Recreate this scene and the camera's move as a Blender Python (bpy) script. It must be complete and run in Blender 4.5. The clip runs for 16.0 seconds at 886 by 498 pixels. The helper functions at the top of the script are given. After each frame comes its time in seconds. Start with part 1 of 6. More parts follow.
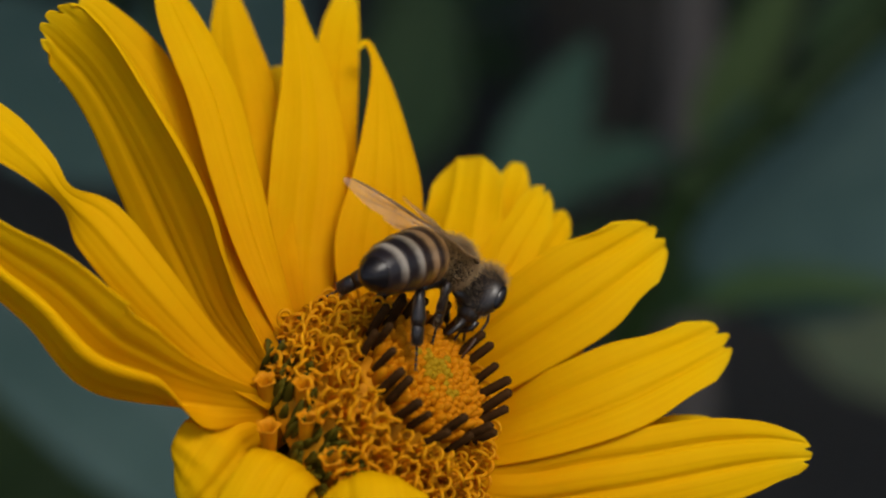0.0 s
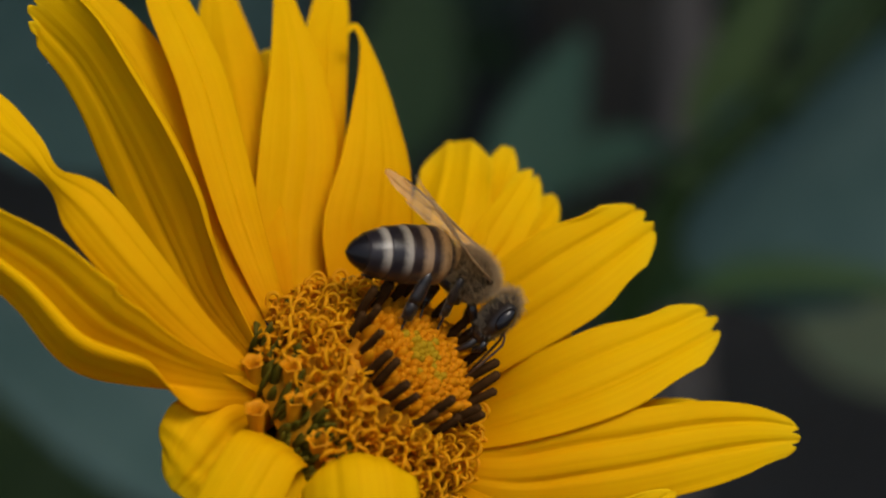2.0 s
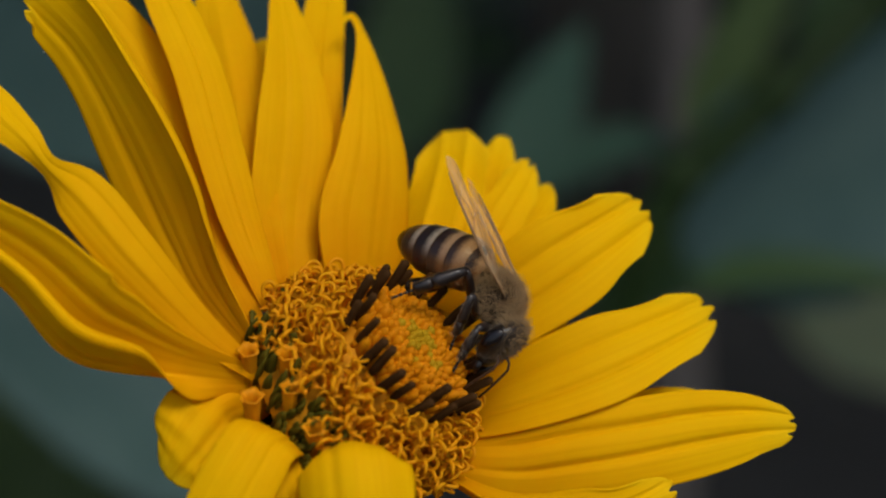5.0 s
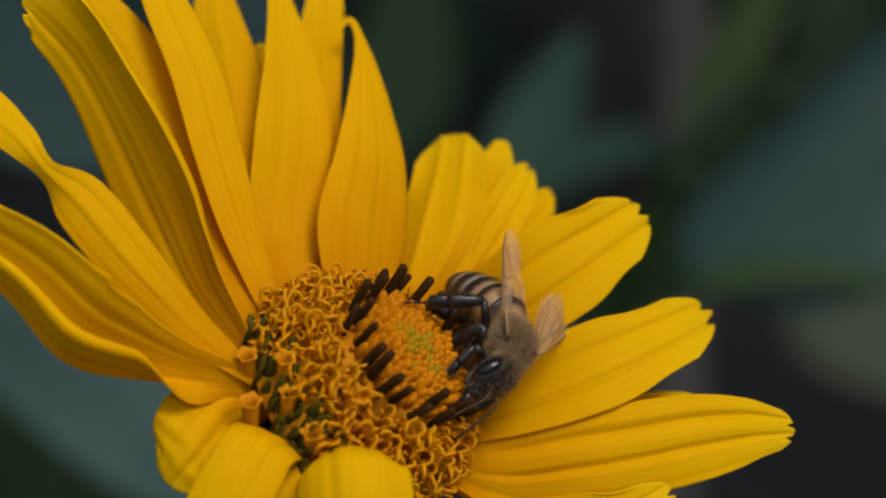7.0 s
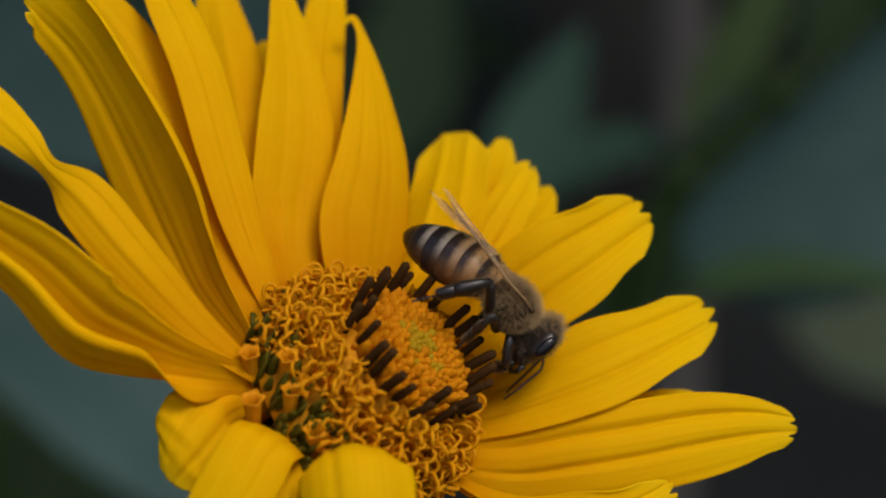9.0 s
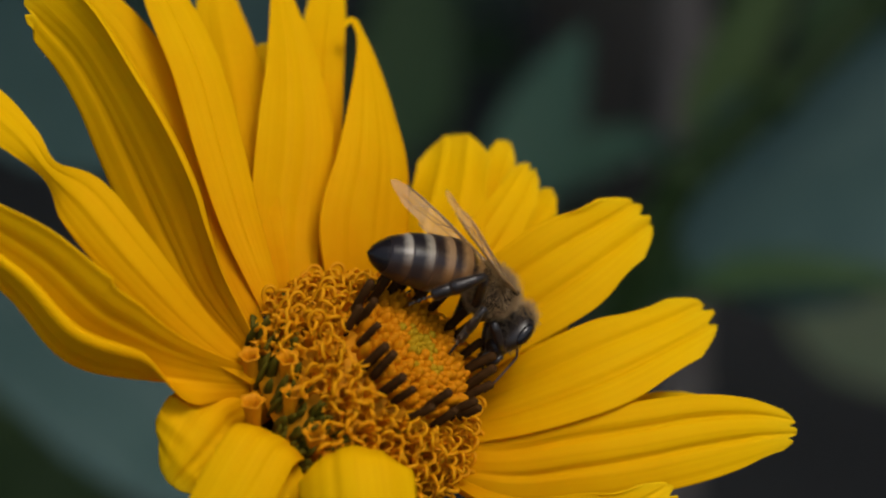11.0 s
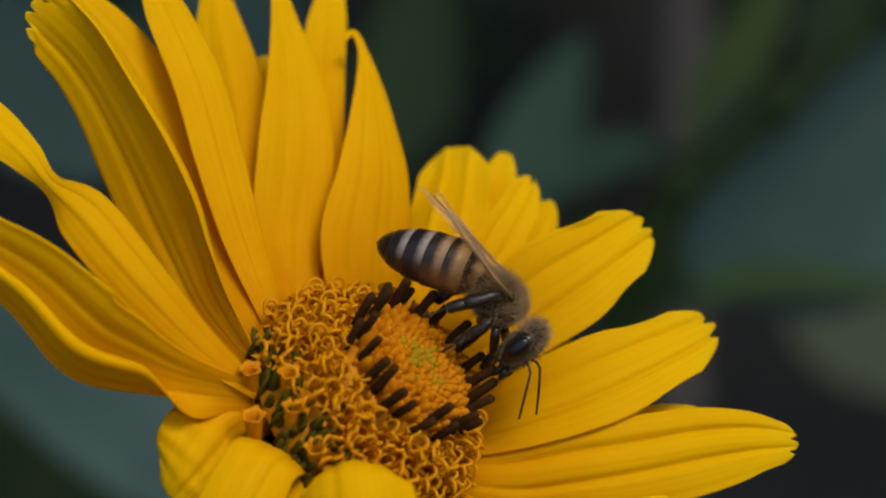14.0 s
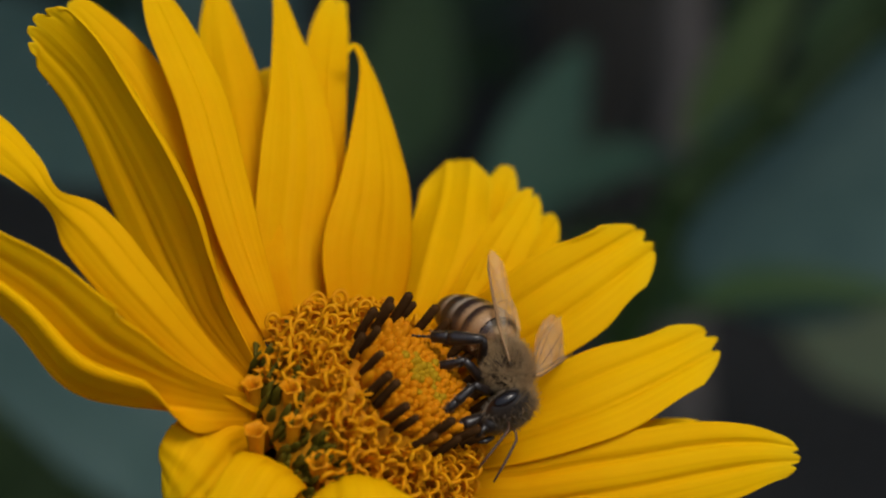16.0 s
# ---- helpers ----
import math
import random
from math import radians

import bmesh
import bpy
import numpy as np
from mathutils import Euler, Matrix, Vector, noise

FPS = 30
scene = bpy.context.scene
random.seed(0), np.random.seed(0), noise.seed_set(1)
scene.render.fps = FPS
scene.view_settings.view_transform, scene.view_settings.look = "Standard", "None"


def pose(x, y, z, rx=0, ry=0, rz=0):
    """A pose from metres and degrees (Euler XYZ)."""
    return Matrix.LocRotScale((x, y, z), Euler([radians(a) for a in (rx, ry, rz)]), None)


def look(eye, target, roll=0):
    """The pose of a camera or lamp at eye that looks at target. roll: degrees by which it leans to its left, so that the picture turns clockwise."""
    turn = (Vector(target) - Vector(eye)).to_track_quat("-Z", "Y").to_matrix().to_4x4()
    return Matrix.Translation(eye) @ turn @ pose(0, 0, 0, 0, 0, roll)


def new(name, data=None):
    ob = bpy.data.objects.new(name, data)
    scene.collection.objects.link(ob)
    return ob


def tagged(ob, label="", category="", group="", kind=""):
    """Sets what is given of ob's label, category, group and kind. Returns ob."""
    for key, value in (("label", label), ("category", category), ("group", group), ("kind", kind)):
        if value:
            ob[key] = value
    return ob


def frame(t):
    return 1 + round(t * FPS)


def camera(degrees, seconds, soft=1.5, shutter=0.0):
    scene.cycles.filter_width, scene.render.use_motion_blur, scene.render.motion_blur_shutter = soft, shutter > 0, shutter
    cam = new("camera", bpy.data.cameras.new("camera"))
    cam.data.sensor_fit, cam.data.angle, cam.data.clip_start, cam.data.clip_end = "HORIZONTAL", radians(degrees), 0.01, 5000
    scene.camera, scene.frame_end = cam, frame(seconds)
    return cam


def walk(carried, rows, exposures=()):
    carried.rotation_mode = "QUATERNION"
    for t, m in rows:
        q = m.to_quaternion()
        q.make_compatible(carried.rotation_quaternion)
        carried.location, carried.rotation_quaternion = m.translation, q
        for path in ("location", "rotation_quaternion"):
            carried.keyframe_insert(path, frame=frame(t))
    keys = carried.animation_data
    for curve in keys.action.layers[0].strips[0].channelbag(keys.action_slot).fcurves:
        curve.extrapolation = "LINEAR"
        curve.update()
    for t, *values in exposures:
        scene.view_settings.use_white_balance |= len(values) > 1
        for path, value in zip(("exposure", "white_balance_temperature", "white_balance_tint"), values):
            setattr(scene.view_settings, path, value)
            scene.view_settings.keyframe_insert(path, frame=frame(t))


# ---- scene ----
from mathutils import Quaternion
# All small sizes below are in millimetres and are scaled by MM.
MM = 0.001
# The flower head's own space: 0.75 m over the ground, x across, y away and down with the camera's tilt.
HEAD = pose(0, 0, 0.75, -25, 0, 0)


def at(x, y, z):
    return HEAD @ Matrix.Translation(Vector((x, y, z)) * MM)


# ---- camera ----
cam = camera(24.0, 16.0, soft=2.1)
cam.data.dof.use_dof = True
cam.data.dof.focus_distance = 132.8 * MM
cam.data.dof.aperture_fstop = 22.0


def eye(t, x, z):
    """The hand-held camera drifts a millimetre or two sideways and up."""
    return t, at(0.75 * x, -132.8, 0.75 * z) @ pose(0, 0, 0, 90 + math.degrees(0.25 * z / 132.8), 0, math.degrees(-0.25 * x / 132.8))


walk(cam, [
    eye(0.0, -1.01, 1.51),
    eye(0.5, -0.86, 0.94),
    eye(1.0, -0.72, 1.01),
    eye(1.5, -0.49, 0.56),
    eye(2.0, -0.25, 0.40),
    eye(2.5, -0.11, 0.13),
    eye(3.0, -0.05, 0.05),
    eye(3.5, 0.00, 0.00),
    eye(4.0, 0.04, -0.32),
    eye(6.5, -0.04, -0.25),
    eye(7.0, 0.11, -0.04),
    eye(7.5, -0.04, -0.22),
    eye(8.0, -0.11, 0.04),
    eye(8.5, 0.00, -0.18),
    eye(9.0, -0.04, -0.18),
    eye(11.5, -0.04, 0.11),
    eye(12.0, -0.09, 0.25),
    eye(12.5, -0.07, 0.16),
    eye(13.0, -0.05, 0.59),
    eye(13.5, -0.11, 0.61),
    eye(14.0, -0.11, 0.83),
    eye(14.5, -0.07, 1.08),
    eye(15.0, -0.22, 1.39),
    eye(15.5, -0.23, 1.57),
    eye(16.0, -0.23, 1.73),
])

# ---- light: a bright overcast sky, the sun behind thin cloud ----
world = bpy.data.worlds.new("sky")
scene.world = world
world.use_nodes = True
wt = world.node_tree
sky = wt.nodes.new("ShaderNodeTexSky")
sky.sky_type = "NISHITA"
sky.sun_disc = False
sky.sun_elevation = radians(68)
sky.sun_rotation = radians(150)
sky.air_density = 1.5
sky.dust_density = 3.0
wt.links.new(sky.outputs[0], wt.nodes["Background"].inputs[0])
wt.nodes["Background"].inputs[1].default_value = 0.118
sun = new("sun", bpy.data.lights.new("sun", "SUN"))
sun.data.energy = 1.78
sun.data.angle = radians(22)
sun.data.color = (1.0, 0.95, 0.86)
sun.matrix_world = look((0.55, -0.62, 2.2), (0, 0, 0.75))
scene.view_settings.exposure = 0.0


# ---- materials ----
class Nodes:
    """A thin wrapper round one node tree."""

    def __init__(self, name):
        self.mat = bpy.data.materials.new(name)
        self.mat.use_nodes = True
        self.tree = self.mat.node_tree
        self.bsdf = self.tree.nodes["Principled BSDF"]
        self.out = self.tree.nodes["Material Output"]

    def add(self, kind, **inputs):
        n = self.tree.nodes.new(kind)
        for key, value in inputs.items():
            key = key.replace("_", " ")
            if isinstance(value, bpy.types.NodeSocket):
                self.tree.links.new(value, n.inputs[key])
            else:
                n.inputs[key].default_value = value
        return n

    def link(self, a, b):
        self.tree.links.new(a, b)

    def coords(self, scale=(1, 1, 1)):
        tc = self.tree.nodes.new("ShaderNodeTexCoord")
        mp = self.add("ShaderNodeMapping", Vector=tc.outputs["Object"])
        mp.inputs["Scale"].default_value = scale
        return mp.outputs[0]

    def noise(self, vec, scale, detail=3.0):
        return self.add("ShaderNodeTexNoise", Vector=vec, Scale=scale, Detail=detail).outputs["Fac"]

    def ramp(self, fac, *stops):
        r = self.tree.nodes.new("ShaderNodeValToRGB")
        self.link(fac, r.inputs[0])
        e = r.color_ramp.elements
        while len(e) < len(stops):
            e.new(0.5)
        for el, (p, c) in zip(e, stops):
            el.position, el.color = p, (*c, 1)
        return r.outputs[0]

    def mix(self, fac, a, b, mode="MIX"):
        m = self.tree.nodes.new("ShaderNodeMix")
        m.data_type, m.blend_type = "RGBA", mode
        for i, v in ((0, fac), (6, a), (7, b)):
            if isinstance(v, bpy.types.NodeSocket):
                self.link(v, m.inputs[i])
            else:
                m.inputs[i].default_value = v if i == 0 else (*v, 1)
        return m.outputs[2]

    def set(self, **inputs):
        for key, value in inputs.items():
            key = key.replace("_", " ")
            if isinstance(value, bpy.types.NodeSocket):
                self.link(value, self.bsdf.inputs[key])
            else:
                self.bsdf.inputs[key].default_value = value

    def bump(self, height, strength, distance):
        b = self.add("ShaderNodeBump", Height=height, Strength=strength, Distance=distance)
        self.link(b.outputs[0], self.bsdf.inputs["Normal"])

    def thin(self, colour, amount):
        """Lets light shine through a thin leaf or petal."""
        tr = self.tree.nodes.new("ShaderNodeBsdfTranslucent")
        if isinstance(colour, bpy.types.NodeSocket):
            self.link(colour, tr.inputs[0])
        else:
            tr.inputs[0].default_value = (*colour, 1)
        mx = self.tree.nodes.new("ShaderNodeMixShader")
        mx.inputs[0].default_value = amount
        self.link(self.bsdf.outputs[0], mx.inputs[1])
        self.link(tr.outputs[0], mx.inputs[2])
        self.link(mx.outputs[0], self.out.inputs[0])


def petal_material():
    n = Nodes("petal")
    uv = n.tree.nodes.new("ShaderNodeUVMap").outputs[0]
    mp = n.add("ShaderNodeMapping", Vector=uv)
    mp.inputs["Scale"].default_value = (26, 1.1, 1)
    veins = n.noise(mp.outputs[0], 1.0, 4.0)
    blot = n.noise(n.coords(), 260.0, 3.0)
    sep = n.add("ShaderNodeSeparateXYZ", Vector=uv)
    along = n.ramp(sep.outputs[1], (0.0, (0.76, 0.30, 0.0006)), (0.30, (0.85, 0.435, 0.0006)), (0.85, (0.89, 0.535, 0.0008)), (1.0, (0.88, 0.58, 0.006)))
    c = n.mix(n.ramp(veins, (0.35, (0, 0, 0)), (0.75, (0.35, 0.35, 0.35))), along, (0.72, 0.31, 0.001))
    c = n.mix(n.ramp(blot, (0.4, (0, 0, 0)), (0.8, (0.22, 0.22, 0.22))), c, (0.92, 0.61, 0.004))
    n.set(Base_Color=c, Roughness=0.62)
    n.bsdf.inputs["Specular IOR Level"].default_value = 0.03
    n.bump(veins, 0.2, 0.0002)
    n.thin(c, 0.32)
    return n.mat


def plain(name, a, b, scale, rough=0.6, bump=0.0, spec=0.4, stretch=(1, 1, 1), metal=0.0, thin=0.0):
    """Two tones mixed by grain and by larger patches."""
    n = Nodes(name)
    v = n.coords(stretch)
    f = n.noise(v, scale, 5.0)
    g = n.noise(v, scale * 0.17, 2.0)
    info = n.tree.nodes.new("ShaderNodeObjectInfo")
    c = n.mix(n.ramp(f, (0.3, (0, 0, 0)), (0.7, (1, 1, 1))), a, b)
    c = n.mix(n.ramp(g, (0.35, (0, 0, 0)), (0.7, (0.45, 0.45, 0.45))), c, [0.6 * x for x in a])
    c = n.mix(0.25, c, n.ramp(info.outputs["Random"], (0, a), (1, b)))
    n.set(Base_Color=c, Roughness=rough, Metallic=metal)
    n.bsdf.inputs["Specular IOR Level"].default_value = spec
    if bump:
        n.bump(f, bump, 0.3 / scale)
    if thin:
        n.thin(c, thin)
    return n.mat


M_PETAL = petal_material()
M_FLORET = plain("floret", (0.77, 0.285, 0.002), (0.84, 0.38, 0.004), 1200, 0.55, 0.1, 0.12, thin=0.3)
M_STYLE = plain("style", (0.81, 0.315, 0.002), (0.88, 0.425, 0.004), 1500, 0.55, 0.1, 0.12, thin=0.3)
M_BUD = plain("bud", (0.54, 0.165, 0.001), (0.68, 0.265, 0.002), 500, 0.6, 0.05, 0.08, thin=0.1)
M_YOUNG = plain("young_bud", (0.44, 0.21, 0.003), (0.36, 0.27, 0.008), 500, 0.6, 0.05, 0.08, thin=0.1)
M_SPENT = plain("spent_floret", (0.64, 0.22, 0.002), (0.75, 0.31, 0.004), 900, 0.55, 0.15, 0.12, thin=0.1)
M_ANTHER = plain("anther", (0.034, 0.014, 0.003), (0.062, 0.026, 0.006), 1600, 0.75, 0.3, 0.08)
M_BRACT = plain("bract", (0.085, 0.070, 0.004), (0.14, 0.105, 0.007), 700, 0.6, 0.2, 0.12, thin=0.1)
M_PALE_SPECK = plain("pale_speck", (0.62, 0.58, 0.50), (0.78, 0.75, 0.68), 900, 0.6, 0.1, 0.2)
M_DISC = plain("receptacle", (0.50, 0.18, 0.003), (0.62, 0.25, 0.004), 700, 0.6, 0.2, 0.1)
M_STEM = plain("stem", (0.013, 0.030, 0.006), (0.024, 0.046, 0.010), 120, 0.6, 0.2, 0.2, stretch=(1, 1, 0.15))
M_LEAF = plain("leaf", (0.053, 0.103, 0.094), (0.074, 0.132, 0.119), 60, 0.55, 0.25, 0.25, thin=0.15)
M_LEAF_MID = plain("leaf_mid", (0.050, 0.110, 0.073), (0.070, 0.137, 0.092), 60, 0.6, 0.25, 0.2, thin=0.15)
M_LEAF_GREEN = plain("leaf_green", (0.036, 0.076, 0.025), (0.055, 0.106, 0.034), 60, 0.55, 0.25, 0.3, thin=0.2)
M_LEAF_OLIVE = plain("leaf_olive", (0.056, 0.094, 0.026), (0.076, 0.120, 0.036), 40, 0.6, 0.2, 0.2, thin=0.1)
M_LEAF_DULL = plain("leaf_dull", (0.12, 0.15, 0.085), (0.16, 0.18, 0.11), 40, 0.6, 0.2, 0.2, thin=0.1)
M_BROWN = plain("dry_stalk", (0.090, 0.078, 0.070), (0.135, 0.116, 0.106), 80, 0.8, 0.3, 0.2, stretch=(1, 1, 0.2))
M_SOIL = plain("soil", (0.027, 0.026, 0.026), (0.050, 0.048, 0.044), 40, 0.95, 0.8, 0.1)
M_CHITIN = plain("chitin", (0.012, 0.008, 0.007), (0.030, 0.019, 0.013), 1400, 0.35, 0.15, 0.5)
M_THORAX = plain("thorax_hide", (0.034, 0.020, 0.011), (0.060, 0.037, 0.020), 1400, 0.85, 0.2, 0.1)
M_BLACK = plain("abdomen_black", (0.006, 0.005, 0.006), (0.013, 0.009, 0.009), 1800, 0.26, 0.12, 0.28)
M_LEG = plain("leg", (0.010, 0.008, 0.008), (0.024, 0.015, 0.012), 1500, 0.34, 0.1, 0.5)
M_FEELER = plain("antenna", (0.050, 0.022, 0.010), (0.085, 0.040, 0.018), 1500, 0.45, 0.1, 0.35)
M_FUR = plain("fur", (0.46, 0.30, 0.145), (0.72, 0.54, 0.31), 700, 0.8, 0, 0.1, thin=0.45)
M_FUR_DARK = plain("face_fur", (0.15, 0.11, 0.075), (0.27, 0.21, 0.14), 900, 0.8, 0, 0.1, thin=0.2)
M_EYE = plain("eye", (0.006, 0.005, 0.006), (0.012, 0.009, 0.010), 3000, 0.24, 0.05, 0.38)


def ring_material(name, pale, pale_low, dark, edge, wash=0.55):
    """Abdomen ring: pale hair in front, shining dark plate behind; u runs along the ring, v from back (1) to belly (0)."""
    n = Nodes(name)
    uv = n.tree.nodes.new("ShaderNodeUVMap").outputs[0]
    sep = n.add("ShaderNodeSeparateXYZ", Vector=uv)
    fine = n.noise(n.coords(), 5200.0, 3.0)
    broad = n.noise(n.coords(), 900.0, 2.0)
    shift = n.add("ShaderNodeMath", Value=fine)
    shift.operation = "MULTIPLY_ADD"
    shift.inputs[1].default_value = 0.22
    n.link(sep.outputs[0], shift.inputs[2])
    back = n.ramp(sep.outputs[1], (0.0, (0, 0, 0)), (0.42, (0, 0, 0)), (0.78, (1, 1, 1)))
    light = n.mix(back, n.mix(broad, pale_low, [0.6 * x for x in pale_low]), n.mix(fine, pale, [0.72 * x for x in pale]))
    band = n.ramp(shift.outputs[0], (edge - 0.08, (0, 0, 0)), (edge + 0.20, (1, 1, 1)))
    belly = n.ramp(sep.outputs[1], (0.08, (0.75, 0.75, 0.75)), (0.28, (0, 0, 0)))
    c = n.mix(band, light, n.mix(broad, dark, [1.9 * x for x in dark]))
    flank = n.ramp(sep.outputs[1], (0.30, (wash, wash, wash)), (0.62, (0, 0, 0)))
    c = n.mix(flank, c, pale_low)
    c = n.mix(belly, c, (0.035, 0.018, 0.010))
    n.set(Base_Color=c, Roughness=0.32)
    n.bsdf.inputs["Specular IOR Level"].default_value = 0.34
    n.bump(fine, 0.25, 0.00005)
    return n.mat


M_RING_PALE = ring_material("ring_pale", (0.34, 0.29, 0.235), (0.10, 0.05, 0.026), (0.010, 0.007, 0.008), 0.46, 0.25)
M_RING_TAN = ring_material("ring_tan", (0.40, 0.25, 0.14), (0.26, 0.12, 0.042), (0.018, 0.010, 0.009), 0.54, 0.4)
M_RING_AMBER = ring_material("ring_amber", (0.42, 0.24, 0.11), (0.32, 0.15, 0.05), (0.024, 0.013, 0.010), 0.66, 0.5)


def wing_material():
    n = Nodes("wing_membrane")
    v = n.coords((1, 2.2, 1))
    f = n.noise(v, 420, 4.0)
    c = n.ramp(f, (0.3, (0.54, 0.40, 0.22)), (0.7, (0.72, 0.60, 0.46)))
    n.set(Base_Color=c, Roughness=0.16)
    n.bsdf.inputs["Specular IOR Level"].default_value = 0.7
    n.bump(f, 0.6, 0.0006)
    clear = n.tree.nodes.new("ShaderNodeBsdfTransparent")
    clear.inputs[0].default_value = (0.96, 0.86, 0.62, 1)
    mx = n.tree.nodes.new("ShaderNodeMixShader")
    mx.inputs[0].default_value = 0.32
    n.link(clear.outputs[0], mx.inputs[1])
    n.link(n.bsdf.outputs[0], mx.inputs[2])
    n.link(mx.outputs[0], n.out.inputs[0])
    return n.mat


M_WING = wing_material()
M_VEIN = plain("wing_vein", (0.20, 0.105, 0.04), (0.32, 0.18, 0.08), 2000, 0.5)


# ---- building helpers ----
def part(name, bm, material, parent, label="", smooth=True):
    """Links a bmesh as one mesh object under a thing or a part; a list of materials fills the slots."""
    me = bpy.data.meshes.new(name)
    bm.to_mesh(me)
    bm.free()
    return piece(name, me, material, parent, label, smooth)


def piece(name, me, material, parent, label="", smooth=True):
    if not me.materials:
        for m in material if isinstance(material, list) else [material]:
            me.materials.append(m)
        me.polygons.foreach_set("use_smooth", [smooth] * len(me.polygons))
    ob = new(name, me)
    if parent:
        ob.parent = parent
    return tagged(ob, label)


def sweep(bm, points, radii, sides=6, slot=0, flat=1.0):
    """A tube through points with a radius at each, closed at both ends. flat squeezes it sideways."""
    pts = [Vector(p) for p in points]
    up, rings = Vector((0.13, 0.21, 0.97)), []
    for i, p in enumerate(pts):
        t = (pts[min(i + 1, len(pts) - 1)] - pts[max(i - 1, 0)]).normalized()
        a = t.cross(up)
        a = (a if a.length > 1e-4 else t.cross(Vector((1, 0, 0)))).normalized()
        b = a.cross(t).normalized()
        up = b
        rings.append([bm.verts.new(p + radii[i] * (math.cos(k) * a * flat + math.sin(k) * b))
                      for k in (2 * math.pi * j / sides for j in range(sides))])
    for r, s in zip(rings, rings[1:]):
        for j in range(sides):
            bm.faces.new((r[j], r[(j + 1) % sides], s[(j + 1) % sides], s[j])).material_index = slot
    bm.faces.new(rings[0][::-1]).material_index = slot
    bm.faces.new(rings[-1]).material_index = slot
    return bm


def ellipsoid(bm, centre, size, u=20, v=12, m=None):
    made = bmesh.ops.create_uvsphere(bm, u_segments=u, v_segments=v, radius=1)["verts"]
    mat = Matrix.Translation(Vector(centre)) @ (m or Matrix()) @ Matrix.Diagonal((*size, 1))
    bmesh.ops.transform(bm, matrix=mat, verts=made)
    return made


def bezier(b, m, t, s):
    """A curve from b through m (half way) to t."""
    b, m, t = Vector(b), Vector(m), Vector(t)
    c = 2 * m - (b + t) / 2
    return (1 - s) ** 2 * b + 2 * s * (1 - s) * c + s * s * t, (2 * (1 - s) * (c - b) + 2 * s * (t - c)).normalized()


def step(a, b, x):
    x = min(max((x - a) / (b - a), 0), 1)
    return x * x * (3 - 2 * x)


# ---- ground ----
def build_ground():
    bm = bmesh.new()
    n = 90
    def coord(i):
        k = (i / n - 0.5) * 2
        return math.copysign(abs(k) ** 4 * 400 + abs(k) * 3.0, k)
    grid = [[bm.verts.new((coord(i), coord(j), 0.03 * noise.noise((coord(i) * 6, coord(j) * 6, 0)) + 0.012 * noise.noise((coord(i) * 31, coord(j) * 31, 4))))
             for j in range(n + 1)] for i in range(n + 1)]
    for i in range(n):
        for j in range(n):
            bm.faces.new((grid[i][j], grid[i + 1][j], grid[i + 1][j + 1], grid[i][j + 1]))
    tagged(part("ground", bm, M_SOIL, None), "dark damp garden soil in the shade of plants", "ground", kind="structure")


build_ground()


# ---- flower ----
AXIS = Matrix.Translation(Vector((-5.54, 2.00, -9.61)) * MM) @ Euler((0.9925, -0.4094, 1.0232)).to_matrix().to_4x4()
flower = new("flower")
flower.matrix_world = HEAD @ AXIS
tagged(flower, "bright yellow daisy-like flower head with orange disc on its stem", "flower")
count = 0


